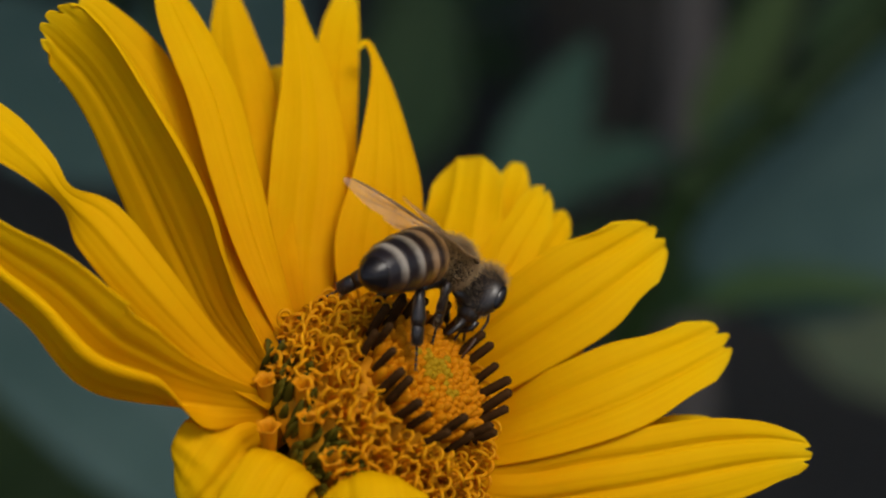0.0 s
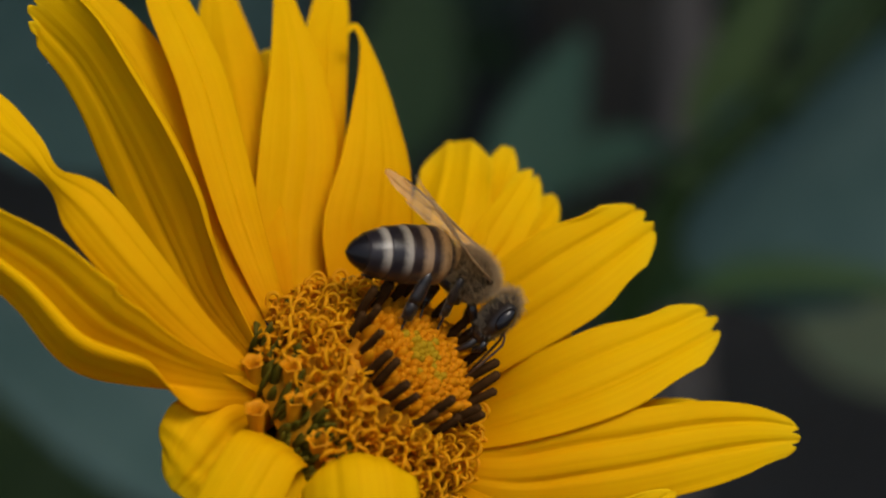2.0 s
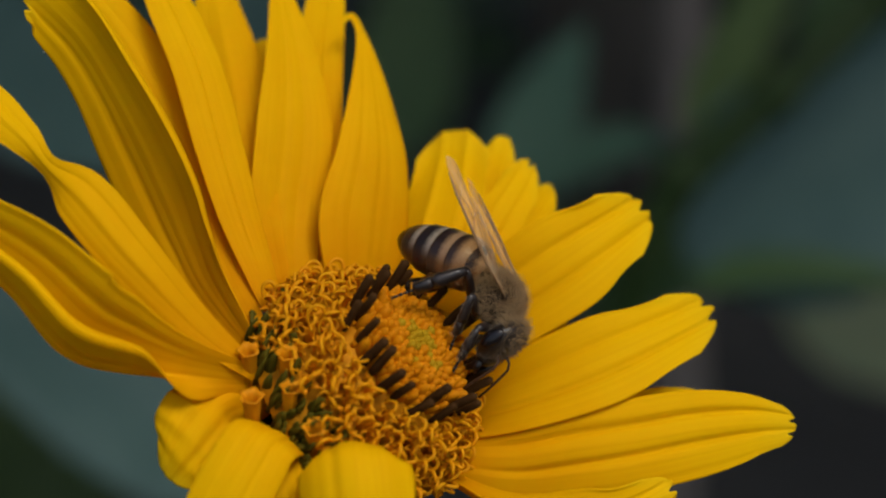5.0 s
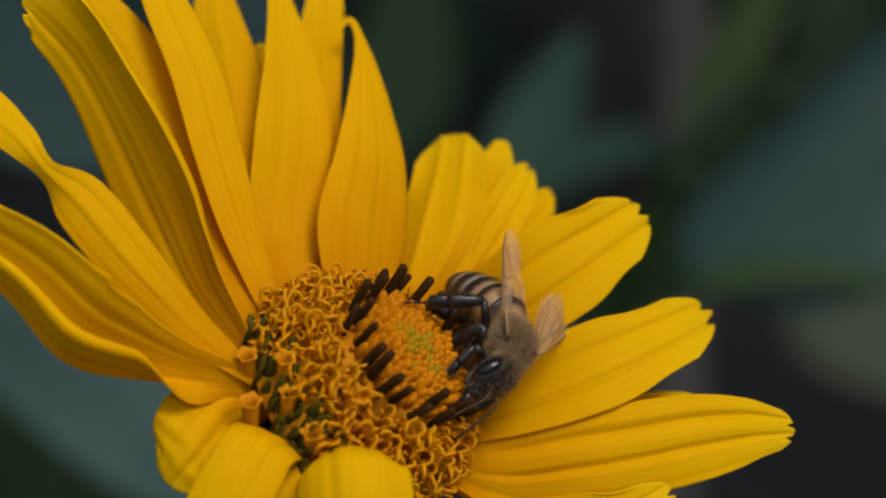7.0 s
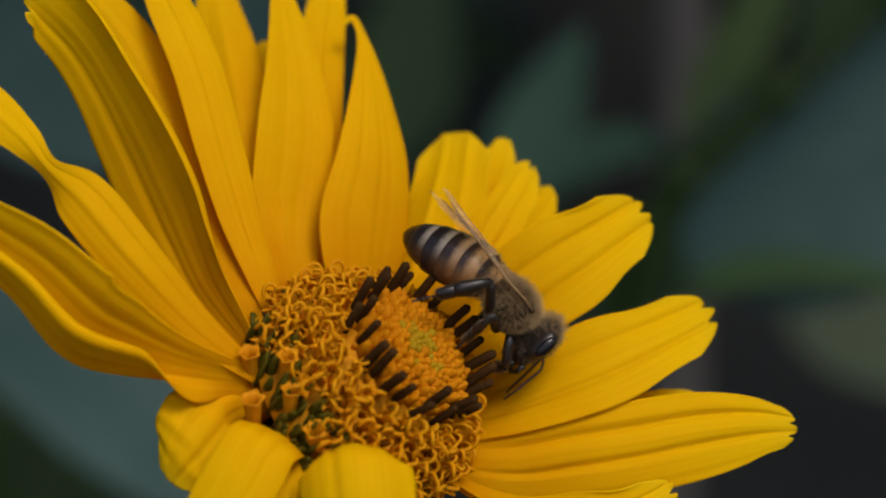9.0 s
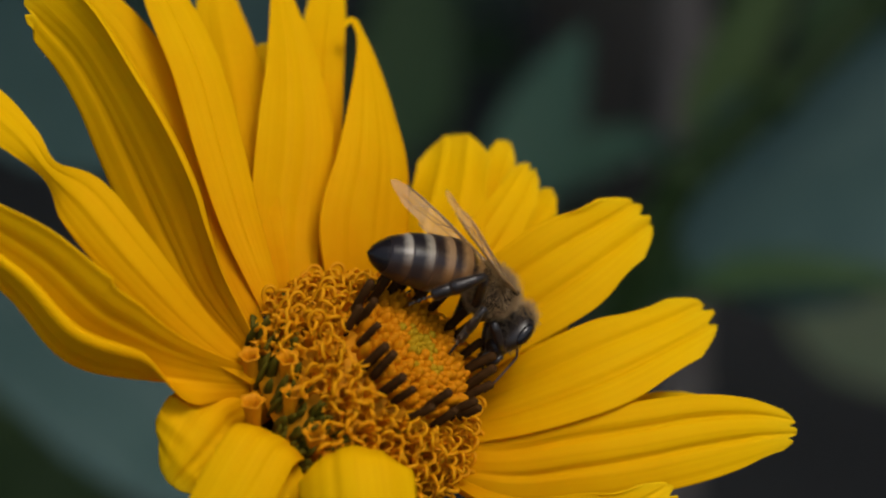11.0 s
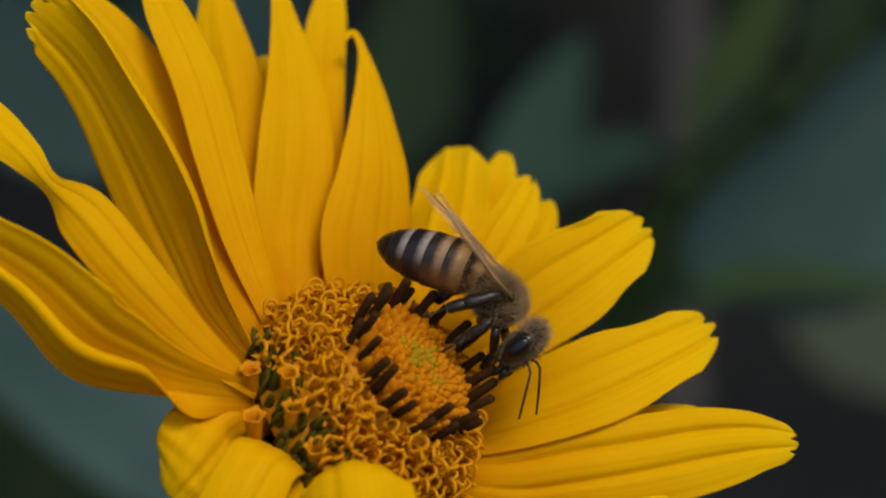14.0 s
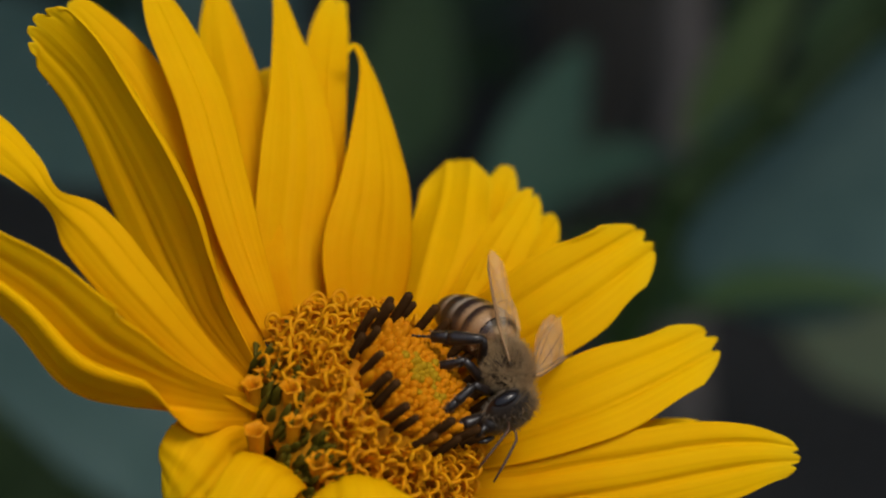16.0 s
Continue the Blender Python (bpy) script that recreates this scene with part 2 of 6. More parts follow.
def petal(base, mid, tip, width, across=None, teeth=2, foot=0.0):
    """One ray petal: its middle line from base through mid to tip, its width, the notches of its tip and the share of width at its foot."""
    global count
    count += 1
    rng = random.Random(count * 7)
    nu, nv = 28, 36
    bm = bmesh.new()
    uvl = bm.loops.layers.uv.new("UVMap")
    length = (Vector(tip) - Vector(base)).length
    phase, sway = rng.uniform(0, 6), rng.uniform(-0.5, 0.5)
    lean = rng.uniform(-1, 1)
    notches = [((k + 1) / teeth * 2 - 1) * 0.75 + rng.uniform(-0.1, 0.1) for k in range(teeth - 1)]
    verts = []
    for j in range(nv + 1):
        s = j / nv
        p, t = bezier(base, mid, tip, s)
        up = Vector((0, 0, 1))
        nn = (up - up.dot(t) * t).normalized()
        side = t.cross(nn)
        if across:
            side = (Vector(across) - Vector(across).dot(t) * t).normalized()
            nn = side.cross(t)
        turn = Matrix.Rotation(radians((3 if foot else 9) * math.sin(2.2 * s + phase)), 3, t)
        nn, side = turn @ nn, turn @ side
        w = (foot or 0.46) + (1 - (foot or 0.46)) * step(0.0, 0.55, s)
        w *= 1 - (0.26 if foot else 0.14) * step(0.5, 1.0, s)
        row = []
        for i in range(nu + 1):
            u = 2 * i / nu - 1
            grooves = sum(math.exp(-((u - g - 0.04 * math.sin(3 * s + phase)) / 0.055) ** 2) for g in (-0.36 + 0.08 * sway, 0.33 + 0.08 * sway))
            ribs = (-0.062 if foot else -0.045) * grooves * step(0.02, 0.2, s) + 0.006 * math.cos(3 * math.pi * u + sway) + 0.0035 * math.cos(8 * math.pi * u + phase)
            cup = (0.05 if foot else 0.17) * (1 - step(0.3, 1.0, s)) * u * u
            wave = (0.006 if foot else 0.016) * math.sin(5 * s + phase + 1.5 * u) * abs(u)
            notch = sum(math.exp(-((u - q) / 0.09) ** 2) for q in notches)
            edge = length * step(0.52, 1.0, s) * (-0.17 * abs(u) ** 2.3 - 0.05 * notch - 0.02 * lean * u)
            row.append(bm.verts.new((p + side * (u * w * width / 2) + nn * width * (ribs * (1 - 0.5 * abs(u)) + cup * (0.7 + 0.3 * w) + wave) + t * edge) * MM))
        verts.append(row)
    for j in range(nv):
        for i in range(nu):
            f = bm.faces.new((verts[j][i], verts[j][i + 1], verts[j + 1][i + 1], verts[j + 1][i]))
            for lp, (a, b) in zip(f.loops, ((i, j), (i + 1, j), (i + 1, j + 1), (i, j + 1))):
                lp[uvl].uv = (a / nu, b / nv)
    ob = part("petal", bm, M_PETAL, flower)
    mod = ob.modifiers.new("thickness", "SOLIDIFY")
    mod.thickness, mod.offset = 0.12 * MM, 0
    return ob


def knots(values, s):
    """A smooth curve through values at even steps."""
    n = len(values) - 1
    k = min(int(s * n), n - 1)
    f = s * n - k
    a, b = values[k], values[k + 1]
    before = values[k - 1] if k else a * 2 - b
    after = values[k + 2] if k + 2 <= n else b * 2 - a
    return 0.5 * (2 * a + (b - before) * f + (2 * before - 5 * a + 4 * b - after) * f * f + (3 * a - before - 3 * b + after) * f ** 3)


def ray(line, cup=0.0, keel=0.0, fold=None, drop=0.0, teeth=(), grooves=(-0.36, 0.33), groove=0.03, ripple=0.0, across=None):
    """One ray petal grown along a line of (x, y, z, width, tilt) in the head's space. cup lifts both margins, keel the middle,
    fold rolls one margin over from a share of the half width on, and curls its rim; drop rounds the tip and teeth notch it."""
    global count
    count += 1
    rng = random.Random(count * 7)
    nu, nv = 32, 52
    bm = bmesh.new()
    uvl = bm.loops.layers.uv.new("UVMap")
    inv = AXIS.inverted()
    mids = [Vector(k[:3]) for k in line]
    phase, sway = rng.uniform(0, 6), rng.uniform(-1, 1)
    away = Vector((0, 1, 0))
    verts = []
    for j in range(nv + 1):
        s = j / nv
        p = knots(mids, s)
        t = (knots(mids, min(s + 0.01, 1)) - knots(mids, max(s - 0.01, 0))).normalized()
        e = away.cross(t).normalized()
        if across:
            e = (Vector(across) - Vector(across).dot(t) * t).normalized()
        v = e.cross(t) * -1
        a = radians(knots([k[4] for k in line], s) + 4 * math.sin(3 * s + phase))
        side = e * math.cos(a) + v * math.sin(a)
        nn = side.cross(t)
        half = max(knots([k[3] for k in line], s), 0.05) / 2
        if s > 0.94:
            half *= 0.15 + 0.85 * max(1 - ((s - 0.94) / 0.06) ** 2, 0) ** 0.5 if not drop else 1
        section = {nu // 2: (0.0, 0.0)}
        for way in (-1, 1):
            x = z = 0.0
            for k in range(1, nu // 2 + 1):
                lift = 0.0
                if fold and fold[0] == way:
                    lift = radians(fold[1]) * step(fold[2], min(fold[2] + 0.3, 1.0), (k - 0.5) * 2 / nu) * step(0.02, 0.3, s)
                    if len(fold) > 3:
                        lift += radians(fold[3]) * step(0.84, 1.0, (k - 0.5) * 2 / nu) * step(0.1, 0.4, s)
                x += way * math.cos(lift) * 2 / nu
                z += math.sin(lift) * 2 / nu
                section[nu // 2 + way * k] = (x, z)
        row = []
        for i in range(nu + 1):
            u = 2 * i / nu - 1
            sx, sz = section[i]
            h = cup * u * u * 2 + keel * (1 - abs(u)) * step(0.0, 0.25, s)
            h -= groove * 2 * sum(math.exp(-((u - g - 0.05 * math.sin(2.5 * s + phase)) / 0.07) ** 2) for g in grooves) * step(0.03, 0.25, s)
            h += 0.011 * math.cos(3.1 * math.pi * u + sway) + 0.006 * math.cos(7.3 * math.pi * u + phase + 1.2 * s) + 0.004 * math.cos(15 * math.pi * u + 2 * phase)
            h += 0.030 * math.sin(4 * s + phase + 1.7 * u) * abs(u) + ripple * math.sin(34 * s + 2.0 * u) * step(0.2, 0.5, s) * (0.4 + 0.6 * abs(u))
            edge = -step(0.6, 1.0, s) * (drop * abs(u) ** 2.3 + 0.55 * sum(math.exp(-((u - q) / 0.08) ** 2) for q in teeth))
            q = p + (side * sx + nn * (sz + h * (1 - 0.35 * step(0.75, 1, s)))) * half + t * edge
            row.append(bm.verts.new(inv @ (q * MM)))
        verts.append(row)
    for j in range(nv):
        for i in range(nu):
            f = bm.faces.new((verts[j][i], verts[j][i + 1], verts[j + 1][i + 1], verts[j + 1][i]))
            for lp, (a, b) in zip(f.loops, ((i, j), (i + 1, j), (i + 1, j + 1), (i, j + 1))):
                lp[uvl].uv = (a / nu, b / nv)
    ob = part("petal", bm, M_PETAL, flower)
    mod = ob.modifiers.new("thickness", "SOLIDIFY")
    mod.thickness, mod.offset = 0.10 * MM, 0
    return ob

# the petals that curl, fold or stand free
# twisted petal, its end turned over
ray([(-11.6, -3.0, -8.1, 1.1, 20), (-15.5, -4.4, -4.8, 2.5, 15), (-19.2, -5.4, -0.6, 3.5, 5), (-22.1, -5.4, 2.9, 3.5, 0), (-24.2, -4.8, 4.8, 1.5, -25), (-25.9, -4.4, 6.6, 2.2, 15), (-28.3, -4.0, 8.6, 3.1, 25), (-31.5, -3.6, 11.3, 2.2, 20)], keel=0.3, grooves=(0.45,))
# broad petal with its lower margin rolled up
ray([(-12.0, -2.8, -8.4, 1.9, -20), (-16.0, -4.2, -7.7, 4.6, -28), (-19.5, -4.6, -7.0, 9.1, -32), (-22.7, -4.6, -5.8, 11.7, -32), (-25.7, -4.6, -2.6, 10.0, -30), (-28.7, -4.6, -0.1, 8.2, -28), (-31.5, -4.7, 3.0, 5.0, -25)], fold=(-1, 160, 0.06, 85), cup=0.05, grooves=(0.5,), groove=0.02)
# great cupped petal with a rolled margin
ray([(-12.3, -0.4, -6.4, 1.5, -30), (-15.1, 0.4, -2.7, 4.3, -38), (-16.5, 0.8, 0.3, 6.1, -42), (-17.7, 1.0, 3.2, 7.6, -44), (-19.4, 1.2, 6.8, 7.6, -44), (-21.3, 1.0, 10.4, 6.3, -40), (-23.1, 0.6, 13.3, 5.7, -34), (-25.2, 0.0, 15.5, 4.8, -20), (-26.4, -0.4, 16.3, 3.6, -10)], cup=0.07, fold=(1, 115, 0.82), drop=1.1, teeth=(-0.62, -0.1, 0.45), grooves=(-0.5,), groove=0.02)
# shaded petal behind the cupped one
ray([(-11.9, 1.0, -5.3, 1.1, 10), (-15.0, 4.0, 0.7, 2.6, 10), (-17.8, 6.5, 7.1, 3.6, 10), (-20.9, 7.5, 13.2, 3.9, 10), (-24.3, 7.5, 17.4, 2.3, 10), (-25.5, 7.5, 18.3, 0.6, 10)], cup=-0.06, grooves=(0.2,), groove=0.02)
# long petal
ray([(-10.9, 1.8, -4.2, 1.6, 35), (-13.1, 3.4, 1.4, 2.9, 35), (-14.7, 4.4, 6.6, 3.5, 35), (-16.3, 5.6, 11.9, 3.6, 35), (-18.7, 7.0, 17.0, 3.0, 35), (-20.3, 7.6, 20.1, 0.8, 35)], cup=-0.05, grooves=(0.1,), groove=0.05)
# petal with a fold in its middle
ray([(-11.0, 3.6, -2.9, 2.2, 4), (-13.1, 8.0, 4.1, 3.8, 4), (-14.7, 12.0, 11.3, 4.7, 4), (-15.9, 14.5, 16.3, 3.4, 4), (-16.5, 16.0, 19.7, 1.6, 4), (-16.8, 16.5, 21.2, 0.3, 4)], keel=0.14, grooves=(-0.4,))
# pale young petal
ray([(-10.7, 9.0, -0.6, 1.6, 20), (-12.3, 14.5, 8.3, 2.0, 20), (-12.7, 16.5, 14.7, 1.9, 20)], drop=0.5)
# broad upright petal
ray([(-10.1, 5.4, -4.2, 2.9, 24), (-10.5, 7.2, 1.8, 5.1, 24), (-10.1, 8.6, 7.6, 5.6, 24), (-10.4, 10.2, 12.7, 3.9, 24), (-11.2, 11.6, 17.2, 1.8, 24), (-12.0, 12.6, 20.8, 0.3, 24)], cup=0.04, grooves=(-0.25, 0.25), groove=0.02)
# petal behind with a notched tip
ray([(-8.0, 6.8, -2.9, 1.9, 8), (-8.2, 10.5, 6.2, 2.4, 8), (-8.6, 14.0, 13.1, 3.2, 8), (-8.4, 16.5, 17.3, 2.8, 8), (-8.0, 18.0, 20.0, 1.8, 8)], drop=0.5, teeth=(0.1,), grooves=(0.05,), groove=0.05)
# petal with a hooked tip
ray([(-5.4, 6.4, -4.3, 4.3, 38), (-5.1, 7.2, 1.1, 7.1, 38), (-4.6, 8.4, 5.7, 5.8, 36), (-4.8, 9.8, 9.6, 3.7, 34), (-5.2, 11.2, 12.6, 1.9, 30), (-5.7, 12.2, 14.7, 0.7, 25), (-6.2, 12.8, 15.8, 0.5, 20), (-6.6, 12.6, 15.9, 0.4, 10), (-6.8, 12.0, 15.4, 0.2, 0)], cup=-0.06, grooves=(-0.4, 0.2), groove=0.014)
# petal curling down with a rippled blade
ray([(-11.0, -1.6, -9.1, 3.2, 0), (-13.4, -3.2, -9.9, 5.3, -5), (-14.3, -4.2, -10.9, 6.1, -10), (-15.2, -4.8, -12.2, 5.8, -10), (-16.1, -4.8, -13.4, 4.7, 0), (-16.9, -4.2, -14.5, 3.4, 10)], cup=-0.16, drop=0.6, ripple=0.03, grooves=(-0.2, 0.3))
# petal bent down over the rim
ray([(-9.5, -2.6, -12.9, 2.5, 0), (-9.9, -5.2, -11.6, 3.8, 0), (-10.6, -7.6, -11.5, 4.3, 0), (-11.6, -8.8, -13.1, 4.6, 0), (-13.1, -9.2, -15.8, 4.6, 0), (-15.0, -8.6, -19.0, 3.7, 0)], across=(-0.88, 0.0, 0.47), cup=-0.12, grooves=(-0.3, 0.3), groove=0.03)
# petal arched down towards the viewer
ray([(-5.1, -2.6, -14.7, 4.2, 0), (-5.4, -5.4, -12.6, 5.5, 0), (-5.5, -7.8, -11.9, 6.2, 0), (-5.4, -9.4, -12.6, 6.8, 0), (-5.1, -10.2, -15.1, 6.9, 0), (-4.8, -10.0, -19.2, 5.7, 0)], across=(-1.0, 0.0, 0.0), cup=-0.26, grooves=(-0.4, 0.3), groove=0.015)
# long low petal with three pleats
ray([(-0.5, 4.4, -13.9, 3.0, -12), (4.4, 3.2, -14.2, 5.2, -10), (8.6, 2.6, -13.6, 6.1, -8), (12.7, 2.6, -13.0, 6.1, -6), (16.7, 2.9, -12.3, 5.7, -4), (20.3, 3.4, -11.9, 4.5, -2), (23.2, 4.0, -11.9, 2.7, 0)], cup=-0.05, drop=1.0, teeth=(-0.2, 0.4), grooves=(-0.42, 0.22), groove=0.07)
# narrow petal behind
ray([(-0.4, 8.2, -9.8, 1.9, 10), (4.4, 9.0, -7.9, 3.3, 10), (6.8, 9.6, -6.6, 2.7, 10), (8.6, 10.2, -5.4, 1.3, 10)], drop=0.4, teeth=(0.2,))
# short petal under the bent ones
ray([(-7.9, -3.0, -12.9, 2.1, 0), (-9.2, -4.6, -13.2, 3.5, 0), (-9.8, -6.0, -14.6, 4.1, 0), (-10.1, -6.4, -17.0, 3.8, 0)], across=(-1.0, 0.0, 0.2), cup=-0.1)
# the flat petals
petal((1.6, -7.8, -0.5), (0.1, -14.4, 6.6), (5.8, -17.5, 10.6), 4.0)
petal((4.8, -6.4, -0.5), (9.7, -11.1, 5.7), (15.9, -15.4, 9.6), 2.9)
petal((6.0, -5.3, -0.5), (9.5, -8.5, 8.8), (18.2, -11.1, 13.3), 6.2, teeth=3, foot=0.9)
petal((7.9, -1.2, -0.5), (12.4, -2.2, 9.2), (19.6, -3.0, 13.4), 6.9, teeth=2, foot=0.85)
petal((8.0, 0.2, -0.5), (15.3, 2.3, 4.8), (22.0, 4.3, 6.8), 3.5, teeth=2)
petal((8.0, -0.3, -0.5), (16.7, 1.1, 5.0), (23.2, 2.1, 5.9), 2.5, teeth=1)
petal((7.9, 1.4, -0.5), (14.0, 5.3, 3.1), (21.1, 9.5, 4.1), 6.2, teeth=1, across=(-0.52, 0.50, -0.65))
petal((8.0, 0.6, -0.5), (16.2, 3.7, 3.5), (23.8, 7.0, 5.1), 3.2, teeth=1, across=(-0.73, 0.38, -0.51))


def speck(x, y, z, size):
    """A tiny pale speck lying on a petal."""
    bm = bmesh.new()
    ellipsoid(bm, AXIS.inverted() @ (Vector((x, y, z)) * MM), (size * MM, 0.4 * size * MM, 1.3 * size * MM), 10, 8)
    part("petal_scar", bm, M_PALE_SPECK, flower, "tiny pale speck on a petal")


speck(-25.64, 1.90, 12.53, 0.20)
speck(-14.53, 4.90, 5.45, 0.09)

DISC_R, DISC_H = 7.8, 7.0
# The disc leans a little out of the ring of petals.
LEAN = Matrix.Translation((-0.24, 0.00, -0.31)) @ Vector((0, 0, 1)).rotation_difference(Vector((0.111, -0.015, 0.994))).to_matrix().to_4x4()


def dome(r, a):
    """A point on the disc's dome and the way a floret grows there."""
    z = DISC_H * (1 - (r / DISC_R) ** 2.2)
    slope = DISC_H * 2.2 * r ** 1.2 / DISC_R ** 2.2
    p = Vector((r * math.cos(a), r * math.sin(a), z))
    n = Vector((slope * math.cos(a), slope * math.sin(a), 1)).normalized()
    return LEAN @ p, LEAN.to_3x3() @ (n * 0.55 + Vector((0, 0, 1)) * 0.45).normalized()


def build_disc():
    bm = bmesh.new()
    rows = [[bm.verts.new(Vector(dome(DISC_R * i / 14, 2 * math.pi * k / 40)[0]) * MM - Vector((0, 0, 0.25 * MM))) for k in range(40)] for i in range(1, 15)]
    top = bm.verts.new(dome(0, 0)[0] * MM - Vector((0, 0, 0.25 * MM)))
    for k in range(40):
        bm.faces.new((top, rows[0][k], rows[0][(k + 1) % 40]))
        for a, b in zip(rows, rows[1:]):
            bm.faces.new((a[k], b[k], b[(k + 1) % 40], a[(k + 1) % 40]))
    low = [bm.verts.new((3.2 * math.cos(2 * math.pi * k / 40) * MM, 3.2 * math.sin(2 * math.pi * k / 40) * MM, -4 * MM)) for k in range(40)]
    for k in range(40):
        bm.faces.new((rows[-1][k], low[k], low[(k + 1) % 40], rows[-1][(k + 1) % 40]))
    bm.faces.new(low[::-1])
    part("disc", bm, M_DISC, flower, "domed orange-brown receptacle")


build_disc()


def floret_mesh(seed):
    """An open disc floret: a tube with five pointed, turned-back lobes, a hollow throat and two curled style branches."""
    rng = random.Random(seed)
    bm = bmesh.new()
    sides, rings = 10, []
    for z, r, star in ((-1.0, 0.24, 0), (0.1, 0.28, 0), (0.66, 0.38, 0.02), (0.98, 0.50, 0.10), (1.06, 0.62, 0.28), (1.09, 0.46, 0.10), (0.70, 0.27, 0), (0.2, 0.2, 0)):
        ring = []
        for k in range(sides):
            a = 2 * math.pi * k / sides
            point = 1 if k % 2 == 0 else -1
            d = r + star * (point + rng.uniform(-0.3, 0.3))
            ring.append(bm.verts.new((d * math.cos(a) * MM, d * math.sin(a) * MM, (z - 0.5 * star * point + rng.uniform(-0.2, 0.2) * star) * MM)))
        rings.append(ring)
    for r, s in zip(rings, rings[1:]):
        for k in range(sides):
            bm.faces.new((r[k], r[(k + 1) % sides], s[(k + 1) % sides], s[k]))
    bm.faces.new(rings[-1])
    sweep(bm, [(0, 0, 0.1 * MM), (0, 0, 0.9 * MM), (0.03 * MM, 0, 1.25 * MM)], [0.14 * MM, 0.13 * MM, 0.13 * MM], 6, 1)
    turn = rng.uniform(0, 6.28)
    for side in (0, math.pi):
        a0 = turn + side + rng.uniform(-0.6, 0.6)
        sweepto, size = rng.choice((1.3, 2.0, 2.8, 3.8, 4.6)) + rng.uniform(-0.3, 0.3), rng.uniform(0.38, 0.56)
        pts = []
        for k in range(13):
            q = sweepto * k / 12
            rad = size * (1 - math.cos(q)) * (1 - 0.015 * k)
            pts.append(Vector((rad * math.cos(a0 + 0.10 * k), rad * math.sin(a0 + 0.10 * k), 1.2 + size * 1.2 * math.sin(q))) * MM)
        sweep(bm, pts, [0.132 * MM * (1 - 0.022 * k) for k in range(13)], 6, 1)
    me = bpy.data.meshes.new("floret")
    bm.to_mesh(me)
    bm.free()
    return me


def tube_mesh():
    """A dark anther tube on a short orange neck, its end ragged."""
    bm = bmesh.new()
    sweep(bm, [(0, 0, -0.6 * MM), (0, 0, 0.35 * MM)], [0.24 * MM, 0.28 * MM], 8, 1)
    sweep(bm, [(0, 0, 0.3 * MM), (0.01 * MM, 0, 0.9 * MM), (0, 0.02 * MM, 2.1 * MM), (0, 0, 2.95 * MM), (0, 0, 3.1 * MM)],
          [0.26 * MM, 0.30 * MM, 0.30 * MM, 0.29 * MM, 0.15 * MM], 9, 0)
    me = bpy.data.meshes.new("anther")
    bm.to_mesh(me)
    bm.free()
    return me


def bud_mesh():
    """A closed floret: a slim, pointed, five-ribbed bulb."""
    bm = bmesh.new()
    rings = []
    for z, r in ((-0.6, 0.36), (0.0, 0.43), (0.30, 0.40), (0.54, 0.29), (0.70, 0.10)):
        rings.append([bm.verts.new((r * (1 + 0.09 * math.cos(5 * b)) * math.cos(b) * MM, r * (1 + 0.09 * math.cos(5 * b)) * math.sin(b) * MM, z * MM))
                      for b in (2 * math.pi * k / 10 for k in range(10))])
    for r, s in zip(rings, rings[1:]):
        for k in range(10):
            bm.faces.new((r[k], r[(k + 1) % 10], s[(k + 1) % 10], s[k]))
    bm.faces.new(rings[-1])
    me = bpy.data.meshes.new("bud")
    bm.to_mesh(me)
    bm.free()
    return me


def vase_mesh():
    """A spent outer floret: an open tube with a flared, five-lobed, hollow mouth."""
    bm = bmesh.new()
    rings = []
    for z, r, lobed in ((-1.2, 0.30, 0), (0.2, 0.38, 0), (1.2, 0.48, 0), (1.50, 0.50, 0.02), (1.72, 0.62, 0.10), (1.62, 0.44, 0.05), (1.36, 0.31, 0), (0.6, 0.26, 0), (-0.9, 0.20, 0)):
        rings.append([bm.verts.new((r * (1 + lobed * 2 * math.cos(5 * b)) * math.cos(b) * MM, r * (1 + lobed * 2 * math.cos(5 * b)) * math.sin(b) * MM, z * MM))
                      for b in (2 * math.pi * k / 20 for k in range(20))])
    for r, s in zip(rings, rings[1:]):
        for k in range(20):
            bm.faces.new((r[k], r[(k + 1) % 20], s[(k + 1) % 20], s[k]))
    bm.faces.new(rings[-1])
    me = bpy.data.meshes.new("tube_floret")
    bm.to_mesh(me)
    bm.free()
    return me


def scale_mesh():
    """An olive scale that stands between the outer florets, keeled and pointed."""
    bm = bmesh.new()
    sweep(bm, [(0, 0, -1.0 * MM), (0, 0, 0.2 * MM), (0.05 * MM, 0, 0.9 * MM), (0.1 * MM, 0, 1.35 * MM)], [0.30 * MM, 0.34 * MM, 0.24 * MM, 0.05 * MM], 8, flat=0.55)
    me = bpy.data.meshes.new("bract")
    bm.to_mesh(me)
    bm.free()
    return me


def standing(p, n, spin, size=1.0):
    m = n.to_track_quat("Z", "Y").to_matrix().to_4x4() @ Matrix.Rotation(spin, 4, "Z")
    return Matrix.Translation(p * MM) @ m @ Matrix.Diagonal((size, size, size, 1))


UPRIGHT = (0.11, 0.10, 0.99)  # the florets strain towards the light
SPENT_WAY = (-0.15, 0.57, 0.81)  # the last outer florets stand straight up
BARE = 2.76  # the side where the outer florets have dropped


